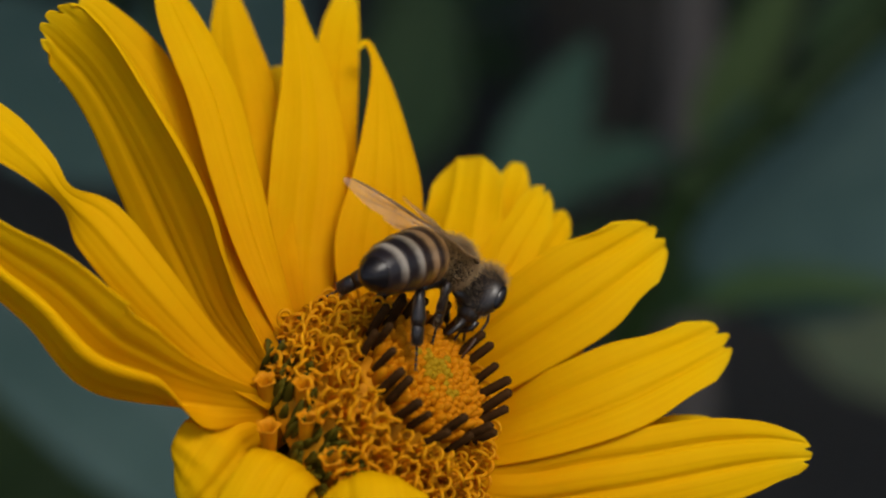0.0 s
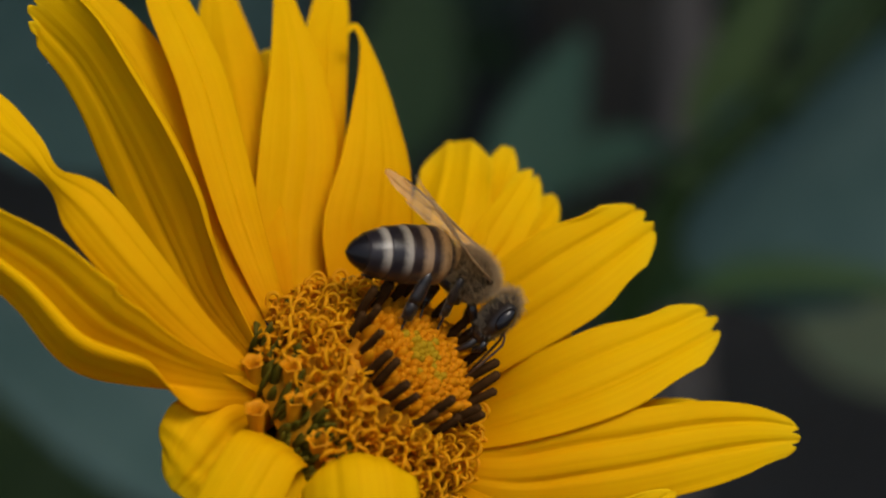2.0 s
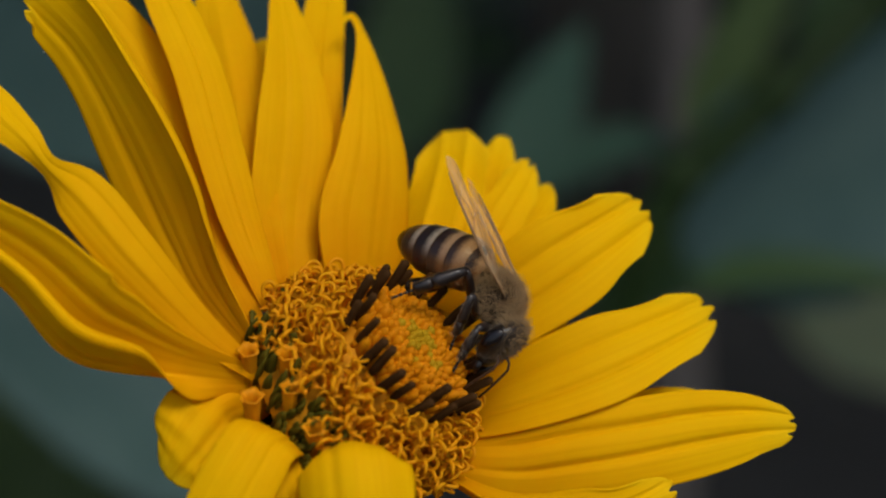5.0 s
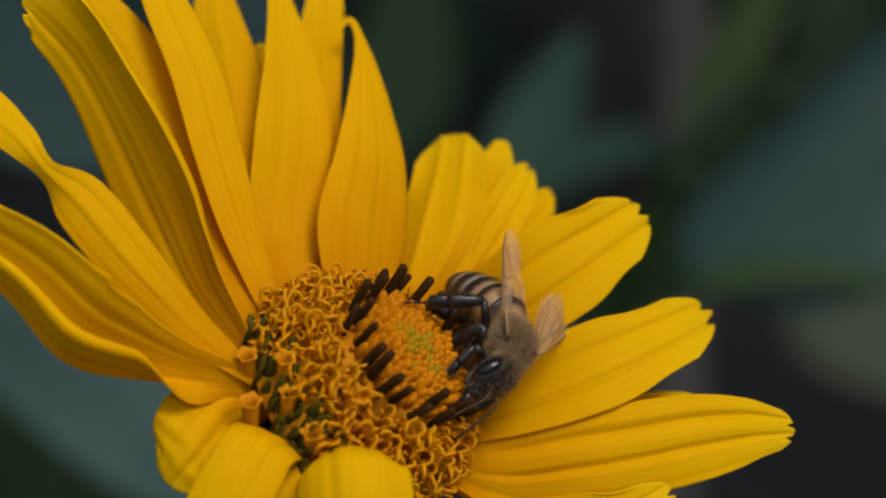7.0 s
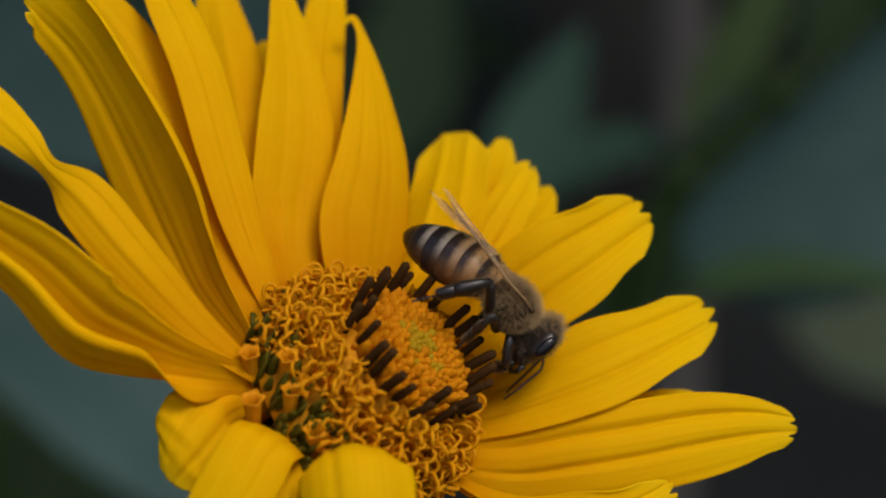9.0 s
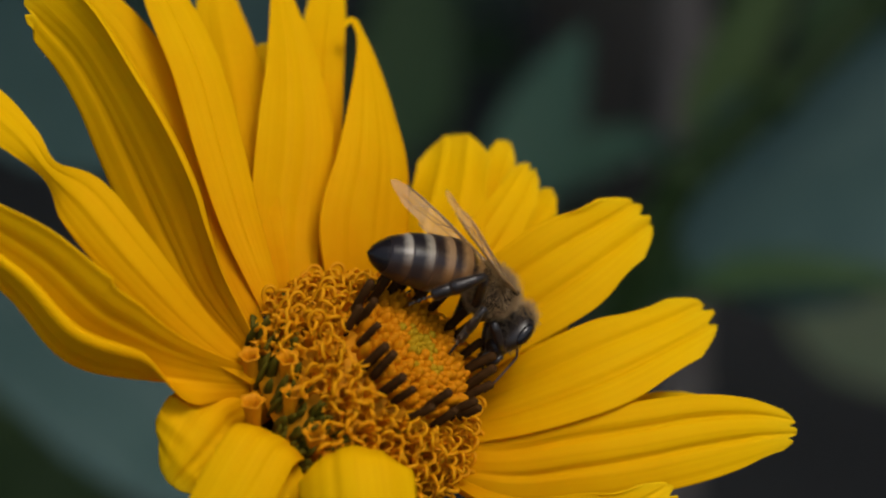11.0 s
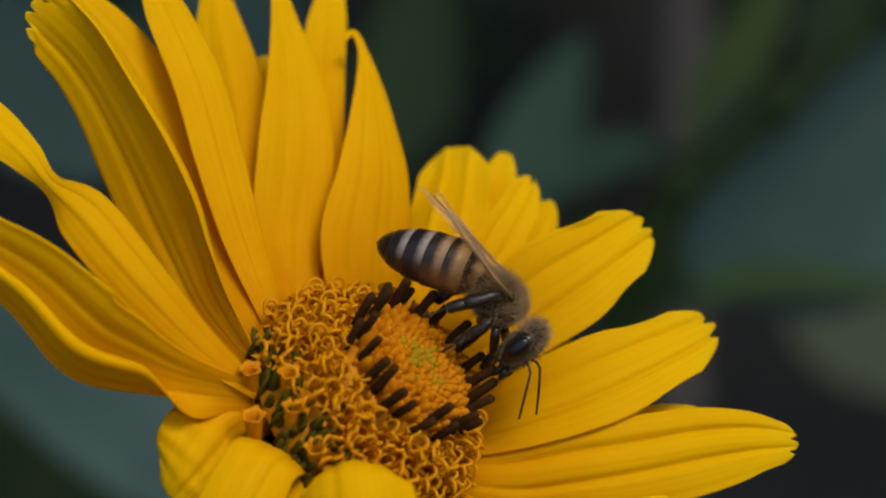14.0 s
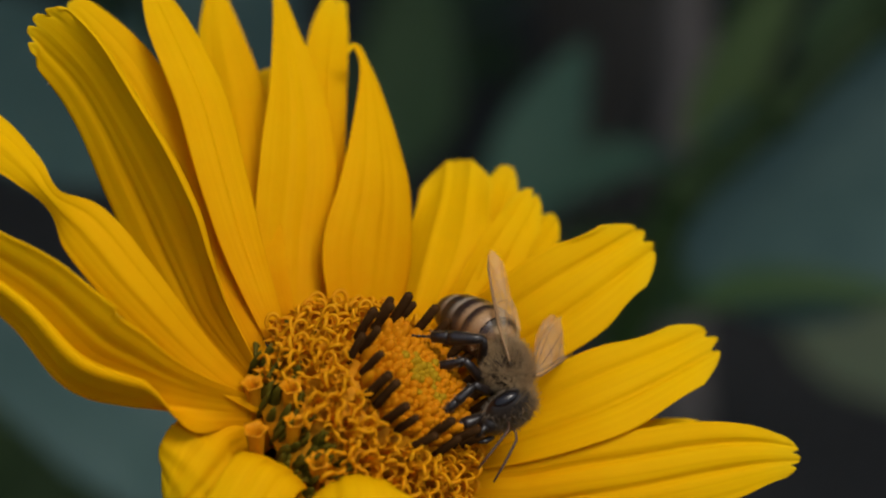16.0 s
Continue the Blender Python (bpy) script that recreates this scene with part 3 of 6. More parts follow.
def build_florets():
    rng = random.Random(5)
    open_kinds = [floret_mesh(s) for s in range(9)]
    tube, bud, young, vase, scale = tube_mesh(), bud_mesh(), bud_mesh(), vase_mesh(), scale_mesh()
    def set_down(name, me, mats, r, a, lean, size, way=UPRIGHT, stretch=1.0):
        p, n = dome(r, a)
        n = (n * (1 - lean) + Vector(way) * lean + Vector([rng.uniform(-0.10, 0.10) for _ in range(3)])).normalized()
        ob = piece(name, me, mats, flower)
        ob.matrix_basis = standing(p, n, rng.uniform(0, 6.28), size) @ Matrix.Diagonal((1, 1, stretch, 1))

    for i in range(280):
        r = 4.0 * math.sqrt((i + 0.5) / 280)
        small = r < 1.1 + rng.gauss(0, 0.55)
        stretch = 1.0 + 0.7 * step(1.5, 4.0, r) * rng.uniform(0.6, 1.2)
        set_down("bud", young if small else bud, M_YOUNG if small else M_BUD, r, i * 2.399963 + rng.uniform(-0.09, 0.09), 0.06, (0.66 + 0.05 * r) * rng.uniform(0.75, 1.25), stretch=stretch)
    for i in range(25):
        r = 4.2 + 0.4 * (i % 2) + rng.uniform(-0.15, 0.15)
        set_down("anther_tube", tube, [M_ANTHER, M_BUD], r, 2 * math.pi * (i + rng.uniform(-0.3, 0.3)) / 25, 0.6, rng.uniform(0.85, 1.1))
    for i in range(160):
        r = math.sqrt(4.75 ** 2 + (DISC_R ** 2 - 4.75 ** 2) * (i + 0.5) / 160)
        a = i * 2.399963 + 0.4
        bare = abs((a - BARE + math.pi) % (2 * math.pi) - math.pi) < 0.42
        if bare and r > 7.0:
            continue
        set_down("floret", open_kinds[i % 9], [M_FLORET, M_STYLE], r, a, 0.15, rng.uniform(0.90, 1.20) * (0.9 if r < 5.2 else 1.0))

    for i in range(110):
        r, a = rng.uniform(6.6, 8.1), BARE + rng.uniform(-0.75, 0.75)
        set_down("bract", scale, M_BRACT, r, a, 0.35, rng.uniform(0.8, 1.25))
    for r, a in ((8.05, 2.40), (8.40, 2.78), (7.35, 2.84), (7.40, 3.22), (7.0, 2.55)):
        set_down("tube_floret", vase, M_SPENT, r, a, 0.9, rng.uniform(1.05, 1.2), SPENT_WAY)


build_florets()


def build_involucre():
    """Two rows of narrow green bracts that hold the head from below."""
    for row, (reach, rise) in enumerate(((8.6, -0.7), (7.4, -1.6))):
        for k in range(14):
            a = 2 * math.pi * (k + 0.5 * row) / 14
            bm = bmesh.new()
            grid = []
            for j in range(9):
                s = j / 8
                r, z = 2.2 + (reach - 2.2) * s, -4.2 + (rise + 4.2) * s ** 1.6
                w = 1.15 * (0.8 + 0.5 * math.sin(math.pi * s)) * (1 - s ** 5) + 0.08
                grid.append([bm.verts.new(Vector((r * math.cos(a) - u * w * math.sin(a), r * math.sin(a) + u * w * math.cos(a), z - 0.12 * (1 - u * u))) * MM) for u in (-1, -0.5, 0, 0.5, 1)])
            for p, q in zip(grid, grid[1:]):
                for i in range(4):
                    bm.faces.new((p[i], p[i + 1], q[i + 1], q[i]))
            ob = part("involucral_bract", bm, M_BRACT, flower)
            mod = ob.modifiers.new("thickness", "SOLIDIFY")
            mod.thickness, mod.offset = 0.25 * MM, 0


build_involucre()


def build_flower_stem():
    bm = bmesh.new()
    head = flower.matrix_world
    start = head @ Vector((0, 0, -3 * MM))
    pts = [start, head @ Vector((0, 0, -14 * MM)), head @ Vector((0, 0, -22 * MM)) + Vector((0, 0.004, -0.02))]
    last = pts[-1]
    pts += [last + Vector((0.0, 0.004, -0.06)), last + Vector((0.01, 0.01, -0.25)), Vector((last.x + 0.02, last.y + 0.03, -0.01))]
    inv = head.inverted()
    sweep(bm, [inv @ p for p in pts], [2.6 * MM, 1.6 * MM, 1.5 * MM, 1.6 * MM, 2.2 * MM, 3 * MM], 10)
    part("stem", bm, M_STEM, flower, "slender green flower stem")


build_flower_stem()


# ---- plants behind the flower, well out of focus ----
def leaf(plant, base, mid, tip, width, material):
    """A lance-shaped leaf with a folded midrib, side veins and a toothed edge."""
    bm = bmesh.new()
    nu, nv, rows = 10, 28, []
    for j in range(nv + 1):
        s = j / nv
        p, t = bezier(base, mid, tip, s)
        up = Vector((0.1, -0.75, 0.65))
        nn = (up - up.dot(t) * t).normalized()
        side = t.cross(nn)
        w = width / 2 * (math.sin(math.pi * min(s, 1) ** 0.75) ** 0.8 if 0 < s < 1 else 0) + 0.4
        row = []
        for i in range(nu + 1):
            u = 2 * i / nu - 1
            tooth = 1 + (0.05 if j % 2 else -0.02) * (abs(u) == 1)
            lift = 0.12 * abs(u) + 0.02 * math.cos(9 * s * math.pi + 3 * abs(u)) + 0.03 * math.sin(4 * s + 2 * u)
            row.append(bm.verts.new((p + side * u * w * tooth + nn * w * lift) * MM))
        rows.append(row)
    for j in range(nv):
        for i in range(nu):
            bm.faces.new((rows[j][i], rows[j][i + 1], rows[j + 1][i + 1], rows[j + 1][i]))
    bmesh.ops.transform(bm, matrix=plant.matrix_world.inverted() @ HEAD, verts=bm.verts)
    ob = part("leaf", bm, material, plant)
    mod = ob.modifiers.new("thickness", "SOLIDIFY")
    mod.thickness, mod.offset = 0.5 * MM, 0


def stalk(plant, points, radius, material):
    """A stem through points in the head's space, its foot let into the ground."""
    bm = bmesh.new()
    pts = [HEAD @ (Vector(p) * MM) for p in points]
    foot = Vector((plant.location.x, plant.location.y, -0.02))
    half = (pts[0] + foot) / 2
    inv = plant.matrix_world.inverted()
    pts = [inv @ p for p in (foot, half, *pts)]
    sweep(bm, pts, [radius * MM * (1.25 - 0.5 * i / len(pts)) for i in range(len(pts))], 10)
    part("stem", bm, material, plant)
    for k in range(2, len(pts)):
        bm = bmesh.new()
        way = (pts[k] - pts[k - 1]).normalized() * radius * MM
        sweep(bm, [pts[k] - way, pts[k], pts[k] + way], [radius * MM * q for q in (0.9, 1.25, 0.9)], 10)
        part("stem_node", bm, material, plant)


def plant(x, y, label):
    ob = new("garden_plant")
    ob.location = (x, y, 0)
    bpy.context.view_layer.update()
    return tagged(ob, label, "plant", "plants behind the flower")


plant_a = plant(0.031, 0.214, 'leafy plant with blue-green leaves and slanting dark green stem')
stalk(plant_a, [(31, 245, -18), (35, 235, -1), (41, 228, 12), (57, 226, 26), (77, 232, 44), (95, 240, 59), (118, 250, 76)], 3.9, M_STEM)
leaf(plant_a, (45, 252, -3), (79, 258, 17), (126, 270, 56), 50, M_LEAF)
leaf(plant_a, (44, 235, -8), (61, 235, -4), (92, 235, -8), 7, M_LEAF_GREEN)
leaf(plant_a, (50, 290, 22), (62, 295, 43), (76, 300, 68), 12, M_LEAF_OLIVE)
leaf(plant_a, (72, 285, 40), (88, 290, 52), (108, 295, 66), 16, M_LEAF_GREEN)
leaf(plant_a, (14, 300, 6), (20, 306, 25), (30, 310, 47), 18, M_LEAF_MID)
leaf(plant_a, (21, 300, 12), (35, 305, 21), (52, 305, 20), 11, M_LEAF_MID)
leaf(plant_a, (20, 330, -9), (42, 335, -4), (66, 340, -8), 30, M_LEAF_GREEN)
leaf(plant_a, (150, 780, -30), (204, 785, -40), (292, 790, -55), 66, M_LEAF_DULL)
plant_b = plant(-0.050, 0.240, 'leafy plant with broad blue-green leaves')
stalk(plant_b, [(-50, 275, -22), (-51, 275, 2), (-56, 280, 27), (-58, 285, 59)], 2.2, M_STEM)
leaf(plant_b, (-53, 250, 16), (-77, 260, 34), (-106, 270, 53), 40, M_LEAF)
leaf(plant_b, (-30, 255, -48), (-64, 255, -25), (-103, 255, -1), 34, M_LEAF)
leaf(plant_b, (-53, 300, 17), (-47, 305, 45), (-32, 310, 67), 39, M_LEAF)
leaf(plant_b, (-143, 420, -18), (-116, 425, -57), (-85, 430, -97), 64, M_STEM)
plant_c = plant(-0.020, 0.566, 'shaded green plant with narrow leaf and thin stem')
stalk(plant_c, [(-20, 640, -33), (-20, 635, 29), (-24, 640, 113)], 3.7, M_STEM)
leaf(plant_c, (-19, 620, 31), (-13, 625, 70), (-5, 630, 116), 39, M_LEAF_GREEN)
plant_d = plant(0.062, 0.373, 'upright dry brown stalk in the shade')
stalk(plant_d, [(62, 430, -40), (64, 430, 22), (66, 430, 98)], 8.0, M_BROWN)


# ---- a leafy shrub added with its canopy out of view, to darken the plants behind ----
def build_shade_shrub():
    rng = random.Random(21)
    shrub = new("added_shade_shrub")
    shrub.location = (0.15, 1.75, 0)
    bpy.context.view_layer.update()
    tagged(shrub, "dense dark green shrub added to shade the plants behind", "shrub")
    for k in range(7):
        bm = bmesh.new()
        a = -2.4 + 0.6 * k
        end = Vector((1.1 * math.cos(a), 1.35 * math.sin(a), 1.25 + 0.1 * (k % 3)))
        sweep(bm, [(0, 0, -0.03), (0.03 * k - 0.1, -0.02, 0.5), (0.5 * end.x, 0.5 * end.y, 1.05), end], [0.03, 0.024, 0.015, 0.006], 8)
        part("branch", bm, M_BROWN, shrub)
    bm = bmesh.new()
    for _ in range(6500):
        spread = 2.0
        while spread > 1.0:
            x, y = rng.uniform(-2.0, 1.8), rng.uniform(-1.73, 1.2)
            lobes = 1 + 0.08 * math.sin(5 * math.atan2(y + 0.36, x + 0.1)) + rng.gauss(0, 0.05)
            spread = (abs(x + 0.1) / (1.75 * lobes)) ** 2.4 + (abs(y + 0.36) / (1.55 * lobes)) ** 2.4
        z = 0.95 + 0.36 * rng.random() + 0.25 * (1 - spread)
        if rng.random() < 0.22:
            y, z = rng.uniform(0.1, 0.9), rng.uniform(0.05, 1.3)
        c = Vector((x, y, z))
        d = Vector((rng.gauss(0, 1), rng.gauss(0, 1), rng.gauss(0, 0.5))).normalized()
        s = d.cross(Vector((rng.gauss(0, 0.5), rng.gauss(0, 0.5), 1))).normalized()
        up = s.cross(d) * 0.008
        ln, w = rng.uniform(0.08, 0.14), rng.uniform(0.026, 0.042)
        a, b = bm.verts.new(c), bm.verts.new(c + d * ln)
        m1, m2 = bm.verts.new(c + d * ln * 0.45 + up), bm.verts.new(c + d * ln * 0.75 + up)
        e1, e2 = bm.verts.new(c + d * ln * 0.45 + s * w), bm.verts.new(c + d * ln * 0.45 - s * w)
        bm.faces.new((a, e1, m1))
        bm.faces.new((a, m1, e2))
        bm.faces.new((m1, e1, b, m2))
        bm.faces.new((m1, m2, b, e2))
    tagged(part("foliage", bm, M_LEAF_GREEN, shrub), kind="stuff")


build_shade_shrub()


# ---- honey bee: x forward, y to its left, z up, about the middle of the thorax ----
bee = new("honey_bee")
tagged(bee, "honey bee with furry tan thorax and banded abdomen on the disc", "bee")


def fur(name, centre, size, amount, length, material, parent, seed, keep=None, width=0.035, unit=MM):
    """Fine hairs standing on an ellipsoid, swept a little backwards."""
    rng = random.Random(seed)
    bm = bmesh.new()
    for _ in range(amount):
        d = Vector([rng.gauss(0, 1) for _ in range(3)]).normalized()
        if keep and not keep(d):
            continue
        p = Vector([c + s * x for c, s, x in zip(centre, size, d)])
        n = Vector([x / s for x, s in zip(d, size)]).normalized()
        way = (n + Vector((rng.gauss(-0.25, 0.42), rng.gauss(0, 0.42), rng.gauss(0, 0.42)))).normalized()
        a = way.orthogonal().normalized() * width
        b = way.cross(a)
        end = bm.verts.new((p + way * length * rng.uniform(0.5, 1.15)) * unit)
        foot = [bm.verts.new((p + q) * unit) for q in (a, -a * 0.5 + b * 0.87, -a * 0.5 - b * 0.87)]
        for i in range(3):
            bm.faces.new((foot[i], foot[(i + 1) % 3], end))
    ob = part(name, bm, material, parent, smooth=False)
    return tagged(ob, kind="stuff")


def build_thorax():
    bm = bmesh.new()
    ellipsoid(bm, (0, 0, 0), (1.70 * MM, 1.52 * MM, 1.52 * MM), 28, 18)
    ellipsoid(bm, (-1.35 * MM, 0, 0.35 * MM), (0.8 * MM, 1.0 * MM, 0.9 * MM), 18, 12)
    ellipsoid(bm, (0.3 * MM, 0, -0.85 * MM), (1.25 * MM, 0.95 * MM, 0.85 * MM), 18, 12)
    for y in (-1.5, 1.5):
        ellipsoid(bm, (0.75 * MM, y * 0.76 * MM, 1.12 * MM), (0.26 * MM, 0.18 * MM, 0.18 * MM), 12, 8)
    thorax = part("thorax", bm, M_THORAX, bee)
    fur("thorax_fur", (0, 0, 0), (1.70, 1.52, 1.52), 8000, 0.78, M_FUR, thorax, 3, keep=lambda d: d.z > 0.42 + 0.2 * math.sin(7 * d.x), width=0.012)
    fur("flank_fur", (0, 0, 0), (1.70, 1.52, 1.52), 4600, 0.46, M_FUR, thorax, 5, keep=lambda d: d.z < 0.5, width=0.015)
    fur("collar_fur", (1.1, 0, 0.1), (0.75, 1.2, 1.15), 2000, 0.42, M_FUR, thorax, 4, keep=lambda d: d.z > 0.1, width=0.018)
    fur("waist_fur", (-1.3, 0, 0.1), (0.75, 1.2, 1.2), 1300, 0.45, M_FUR, thorax, 6, width=0.016)
    return thorax


def build_abdomen():
    """Six overlapping rings, tapering to the tip, each pale in front and dark behind, amber below."""
    ab = new("abdomen")
    ab.parent = bee
    L = 7.6
    edges = (0.0, 0.14, 0.32, 0.50, 0.68, 0.85, 1.0)
    coats = (M_RING_AMBER, M_RING_AMBER, M_RING_TAN, M_RING_PALE, M_RING_PALE, M_BLACK)

    def radius(s):
        return 1.90 * (0.30 + 0.70 * step(-0.05, 0.24, s)) * max(1 - (max(s - 0.33, 0) / 0.67) ** 2.5, 0.004) ** 0.58

    for k in range(6):
        bm = bmesh.new()
        uvl = bm.loops.layers.uv.new("UVMap")
        a, b = edges[k], edges[k + 1]
        rings, nj, ns = [], 12, 48
        for j in range(nj + 1):
            s = a - 0.01 + (b - a + 0.018) * j / nj
            r = radius(min(max(s, 0), 1)) * (1 + 0.035 * (j / nj) ** 2 - 0.012)
            sag = -0.25 * max(s, 0) ** 2
            rings.append([bm.verts.new((-s * L * MM, r * 1.02 * math.cos(q) * MM, (r * 0.96 * math.sin(q) + sag) * MM))
                          for q in (2 * math.pi * i / ns for i in range(ns))])
        for j in range(nj):
            for i in range(ns):
                face = bm.faces.new((rings[j][i], rings[j + 1][i], rings[j + 1][(i + 1) % ns], rings[j][(i + 1) % ns]))
                for lp, (x, y) in zip(face.loops, ((i, j), (i, j + 1), (i + 1, j + 1), (i + 1, j))):
                    lp[uvl].uv = (y / nj, 0.5 + 0.5 * math.sin(2 * math.pi * x / ns))
        bm.faces.new(rings[0])
        bm.faces.new(rings[-1][::-1])
        part("abdomen_ring", bm, coats[k], ab)
    fur("abdomen_fuzz", (-1.7, 0, 0), (1.6, 1.78, 1.68), 800, 0.26, M_FUR, ab, 8, width=0.022)
    fur("abdomen_fuzz", (-3.4, 0, -0.1), (2.2, 1.76, 1.68), 500, 0.22, M_FUR, ab, 9, width=0.02)
    return ab


feelers = []


def build_head():
    hd = new("head")
    hd.parent = bee
    MM = 0.00118
    bm = bmesh.new()
    ellipsoid(bm, (0.75 * MM, 0, -0.15 * MM), (0.78 * MM, 1.45 * MM, 1.45 * MM), 24, 16)
    ellipsoid(bm, (0.85 * MM, 0, -1.25 * MM), (0.6 * MM, 0.75 * MM, 0.75 * MM), 16, 12)
    sweep(bm, [(0.9 * MM, 0, -1.6 * MM), (0.75 * MM, 0, -2.4 * MM), (0.4 * MM, 0, -3.2 * MM)], [0.32 * MM, 0.22 * MM, 0.12 * MM], 8)
    part("face", bm, M_CHITIN, hd)
    for y in (-1, 1):
        bm = bmesh.new()
        ellipsoid(bm, (0.78 * MM, y * 1.20 * MM, 0.05 * MM), (0.40 * MM, 0.32 * MM, 0.74 * MM), 20, 14, pose(0, 0, 0, 10 * y, 0, 0))
        part("compound_eye", bm, M_EYE, hd, "glossy black compound eye")
        bm = bmesh.new()
        pts = [(1.40, y * 0.35, -0.55), (1.75, y * 0.5, -0.75), (1.92, y * 0.6, -1.1), (1.87, y * 0.65, -1.8), (1.78, y * 0.7, -2.7), (1.66, y * 0.7, -3.7)]
        sweep(bm, [Vector(p) * MM for p in pts], [q * MM for q in (0.085, 0.07, 0.08, 0.08, 0.08, 0.06)], 8)
        feelers.append(part("antenna", bm, M_FEELER, hd, "thin dark brown elbowed antenna"))
        bm = bmesh.new()
        sweep(bm, [Vector(p) * MM for p in ((1.1, y * 0.6, -1.6), (1.2, y * 0.5, -2.1), (1.15, y * 0.1, -2.5))], [0.2 * MM, 0.17 * MM, 0.08 * MM], 8)
        part("mandible", bm, M_LEG, hd)
    fur("face_fur", (0.75, 0, -0.15), (0.78, 1.3, 1.4), 1500, 0.36, M_FUR_DARK, hd, 12, keep=lambda d: abs(d.y) < 0.75, width=0.022, unit=0.00118)
    fur("crown_fur", (0.62, 0, 0.1), (0.8, 1.25, 1.35), 1500, 0.55, M_FUR, hd, 14, keep=lambda d: d.z > 0.35 and abs(d.y) < 0.8, width=0.016, unit=0.00118)
    return hd


WING_OUTLINE = ((0, 0.16), (0.8, 0.42), (2.5, 0.72), (5.0, 0.98), (7.2, 1.05), (8.6, 0.86), (9.4, 0.40), (9.6, -0.15),
                (9.2, -0.85), (8.2, -1.38), (6.5, -1.55), (4.8, -1.50), (3.2, -1.20), (1.6, -0.62), (0.4, -0.18))
HIND_OUTLINE = ((0.3, -0.2), (2.0, -0.75), (4.0, -1.2), (5.8, -1.42), (6.5, -1.5), (6.6, -1.75), (5.9, -2.05), (4.4, -2.2), (2.6, -1.75), (1.0, -0.8))


def build_wing(side):
    """A fore and a hind wing hooked together, with dark veins; side 1: leading edge to +y."""
    root = new("wing")
    root.parent = bee

    def ripple(x, y):
        return 0.10 * math.sin(1.3 * x + 0.7) * 0.6 + 0.07 * math.sin(2.6 * y + 0.5 * x) + 0.02 * x * 0.5

    def place(x, y, z=0.0):
        return Vector((x, side * y, ripple(x, y) + z)) * MM

    for name, outline, drop in (("forewing", WING_OUTLINE, 0.0), ("hindwing", HIND_OUTLINE, -0.06)):
        bm = bmesh.new()
        top, bottom = [], []
        fine = []
        for (x0, y0), (x1, y1) in zip(outline, outline[1:] + outline[:1]):
            fine += [(x0 + (x1 - x0) * q / 3, y0 + (y1 - y0) * q / 3) for q in range(3)]
        mx = sum(p[0] for p in fine) / len(fine)
        my = sum(p[1] for p in fine) / len(fine)
        rings = [[bm.verts.new(place(mx + (x - mx) * k, my + (y - my) * k, drop)) for x, y in fine] for k in (1, 0.7, 0.4, 0.15)]
        for r, q in zip(rings, rings[1:]):
            for i in range(len(fine)):
                bm.faces.new((r[i], r[(i + 1) % len(fine)], q[(i + 1) % len(fine)], q[i]))
        bm.faces.new(rings[-1])
        part(name, bm, M_WING, root, "clear amber-tinted membrane")
    bm = bmesh.new()
    lines = [[(0, 0.1), (0.8, 0.40), (2.5, 0.70), (5.0, 0.96), (7.2, 1.03), (8.6, 0.84)],
             [(0.2, 0.0), (2.5, 0.45), (4.6, 0.62), (6.4, 0.98)],
             [(0.2, -0.05), (2.0, -0.1), (3.8, -0.25), (5.6, -0.55), (7.4, -0.75), (8.8, -0.7)],
             [(0.3, -0.12), (2.2, -0.6), (4.2, -1.15), (5.2, -1.45)],
             [(4.6, 0.62), (5.1, 0.1), (5.6, -0.55), (5.4, -1.4)],
             [(3.4, 0.52), (3.5, 0.1), (3.8, -0.25), (3.9, -1.1)],
             [(6.4, 0.95), (7.0, 0.3), (7.4, -0.75)],
             [(5.1, 0.1), (6.3, 0.05), (7.0, 0.3), (8.3, 0.55)],
             [(0.5, -0.4), (2.5, -1.15), (4.6, -1.65), (6.2, -1.75)],
             [(1.0, -0.7), (2.8, -1.5), (4.2, -2.0)]]
    for i, ln in enumerate(lines):
        w = 0.080 if i == 0 else 0.024
        sweep(bm, [place(x, y, 0.01) for x, y in ln], [w * MM] * (len(ln) - 1) + [w * 0.5 * MM], 5)
    tagged(part("wing_venation", bm, M_VEIN, root, "fine brown wing veins"), kind="stuff")
    return root


LEGS = {"front": (2.0, 3.3, False), "middle": (2.1, 4.2, False), "hind": (2.7, 4.9, True)}


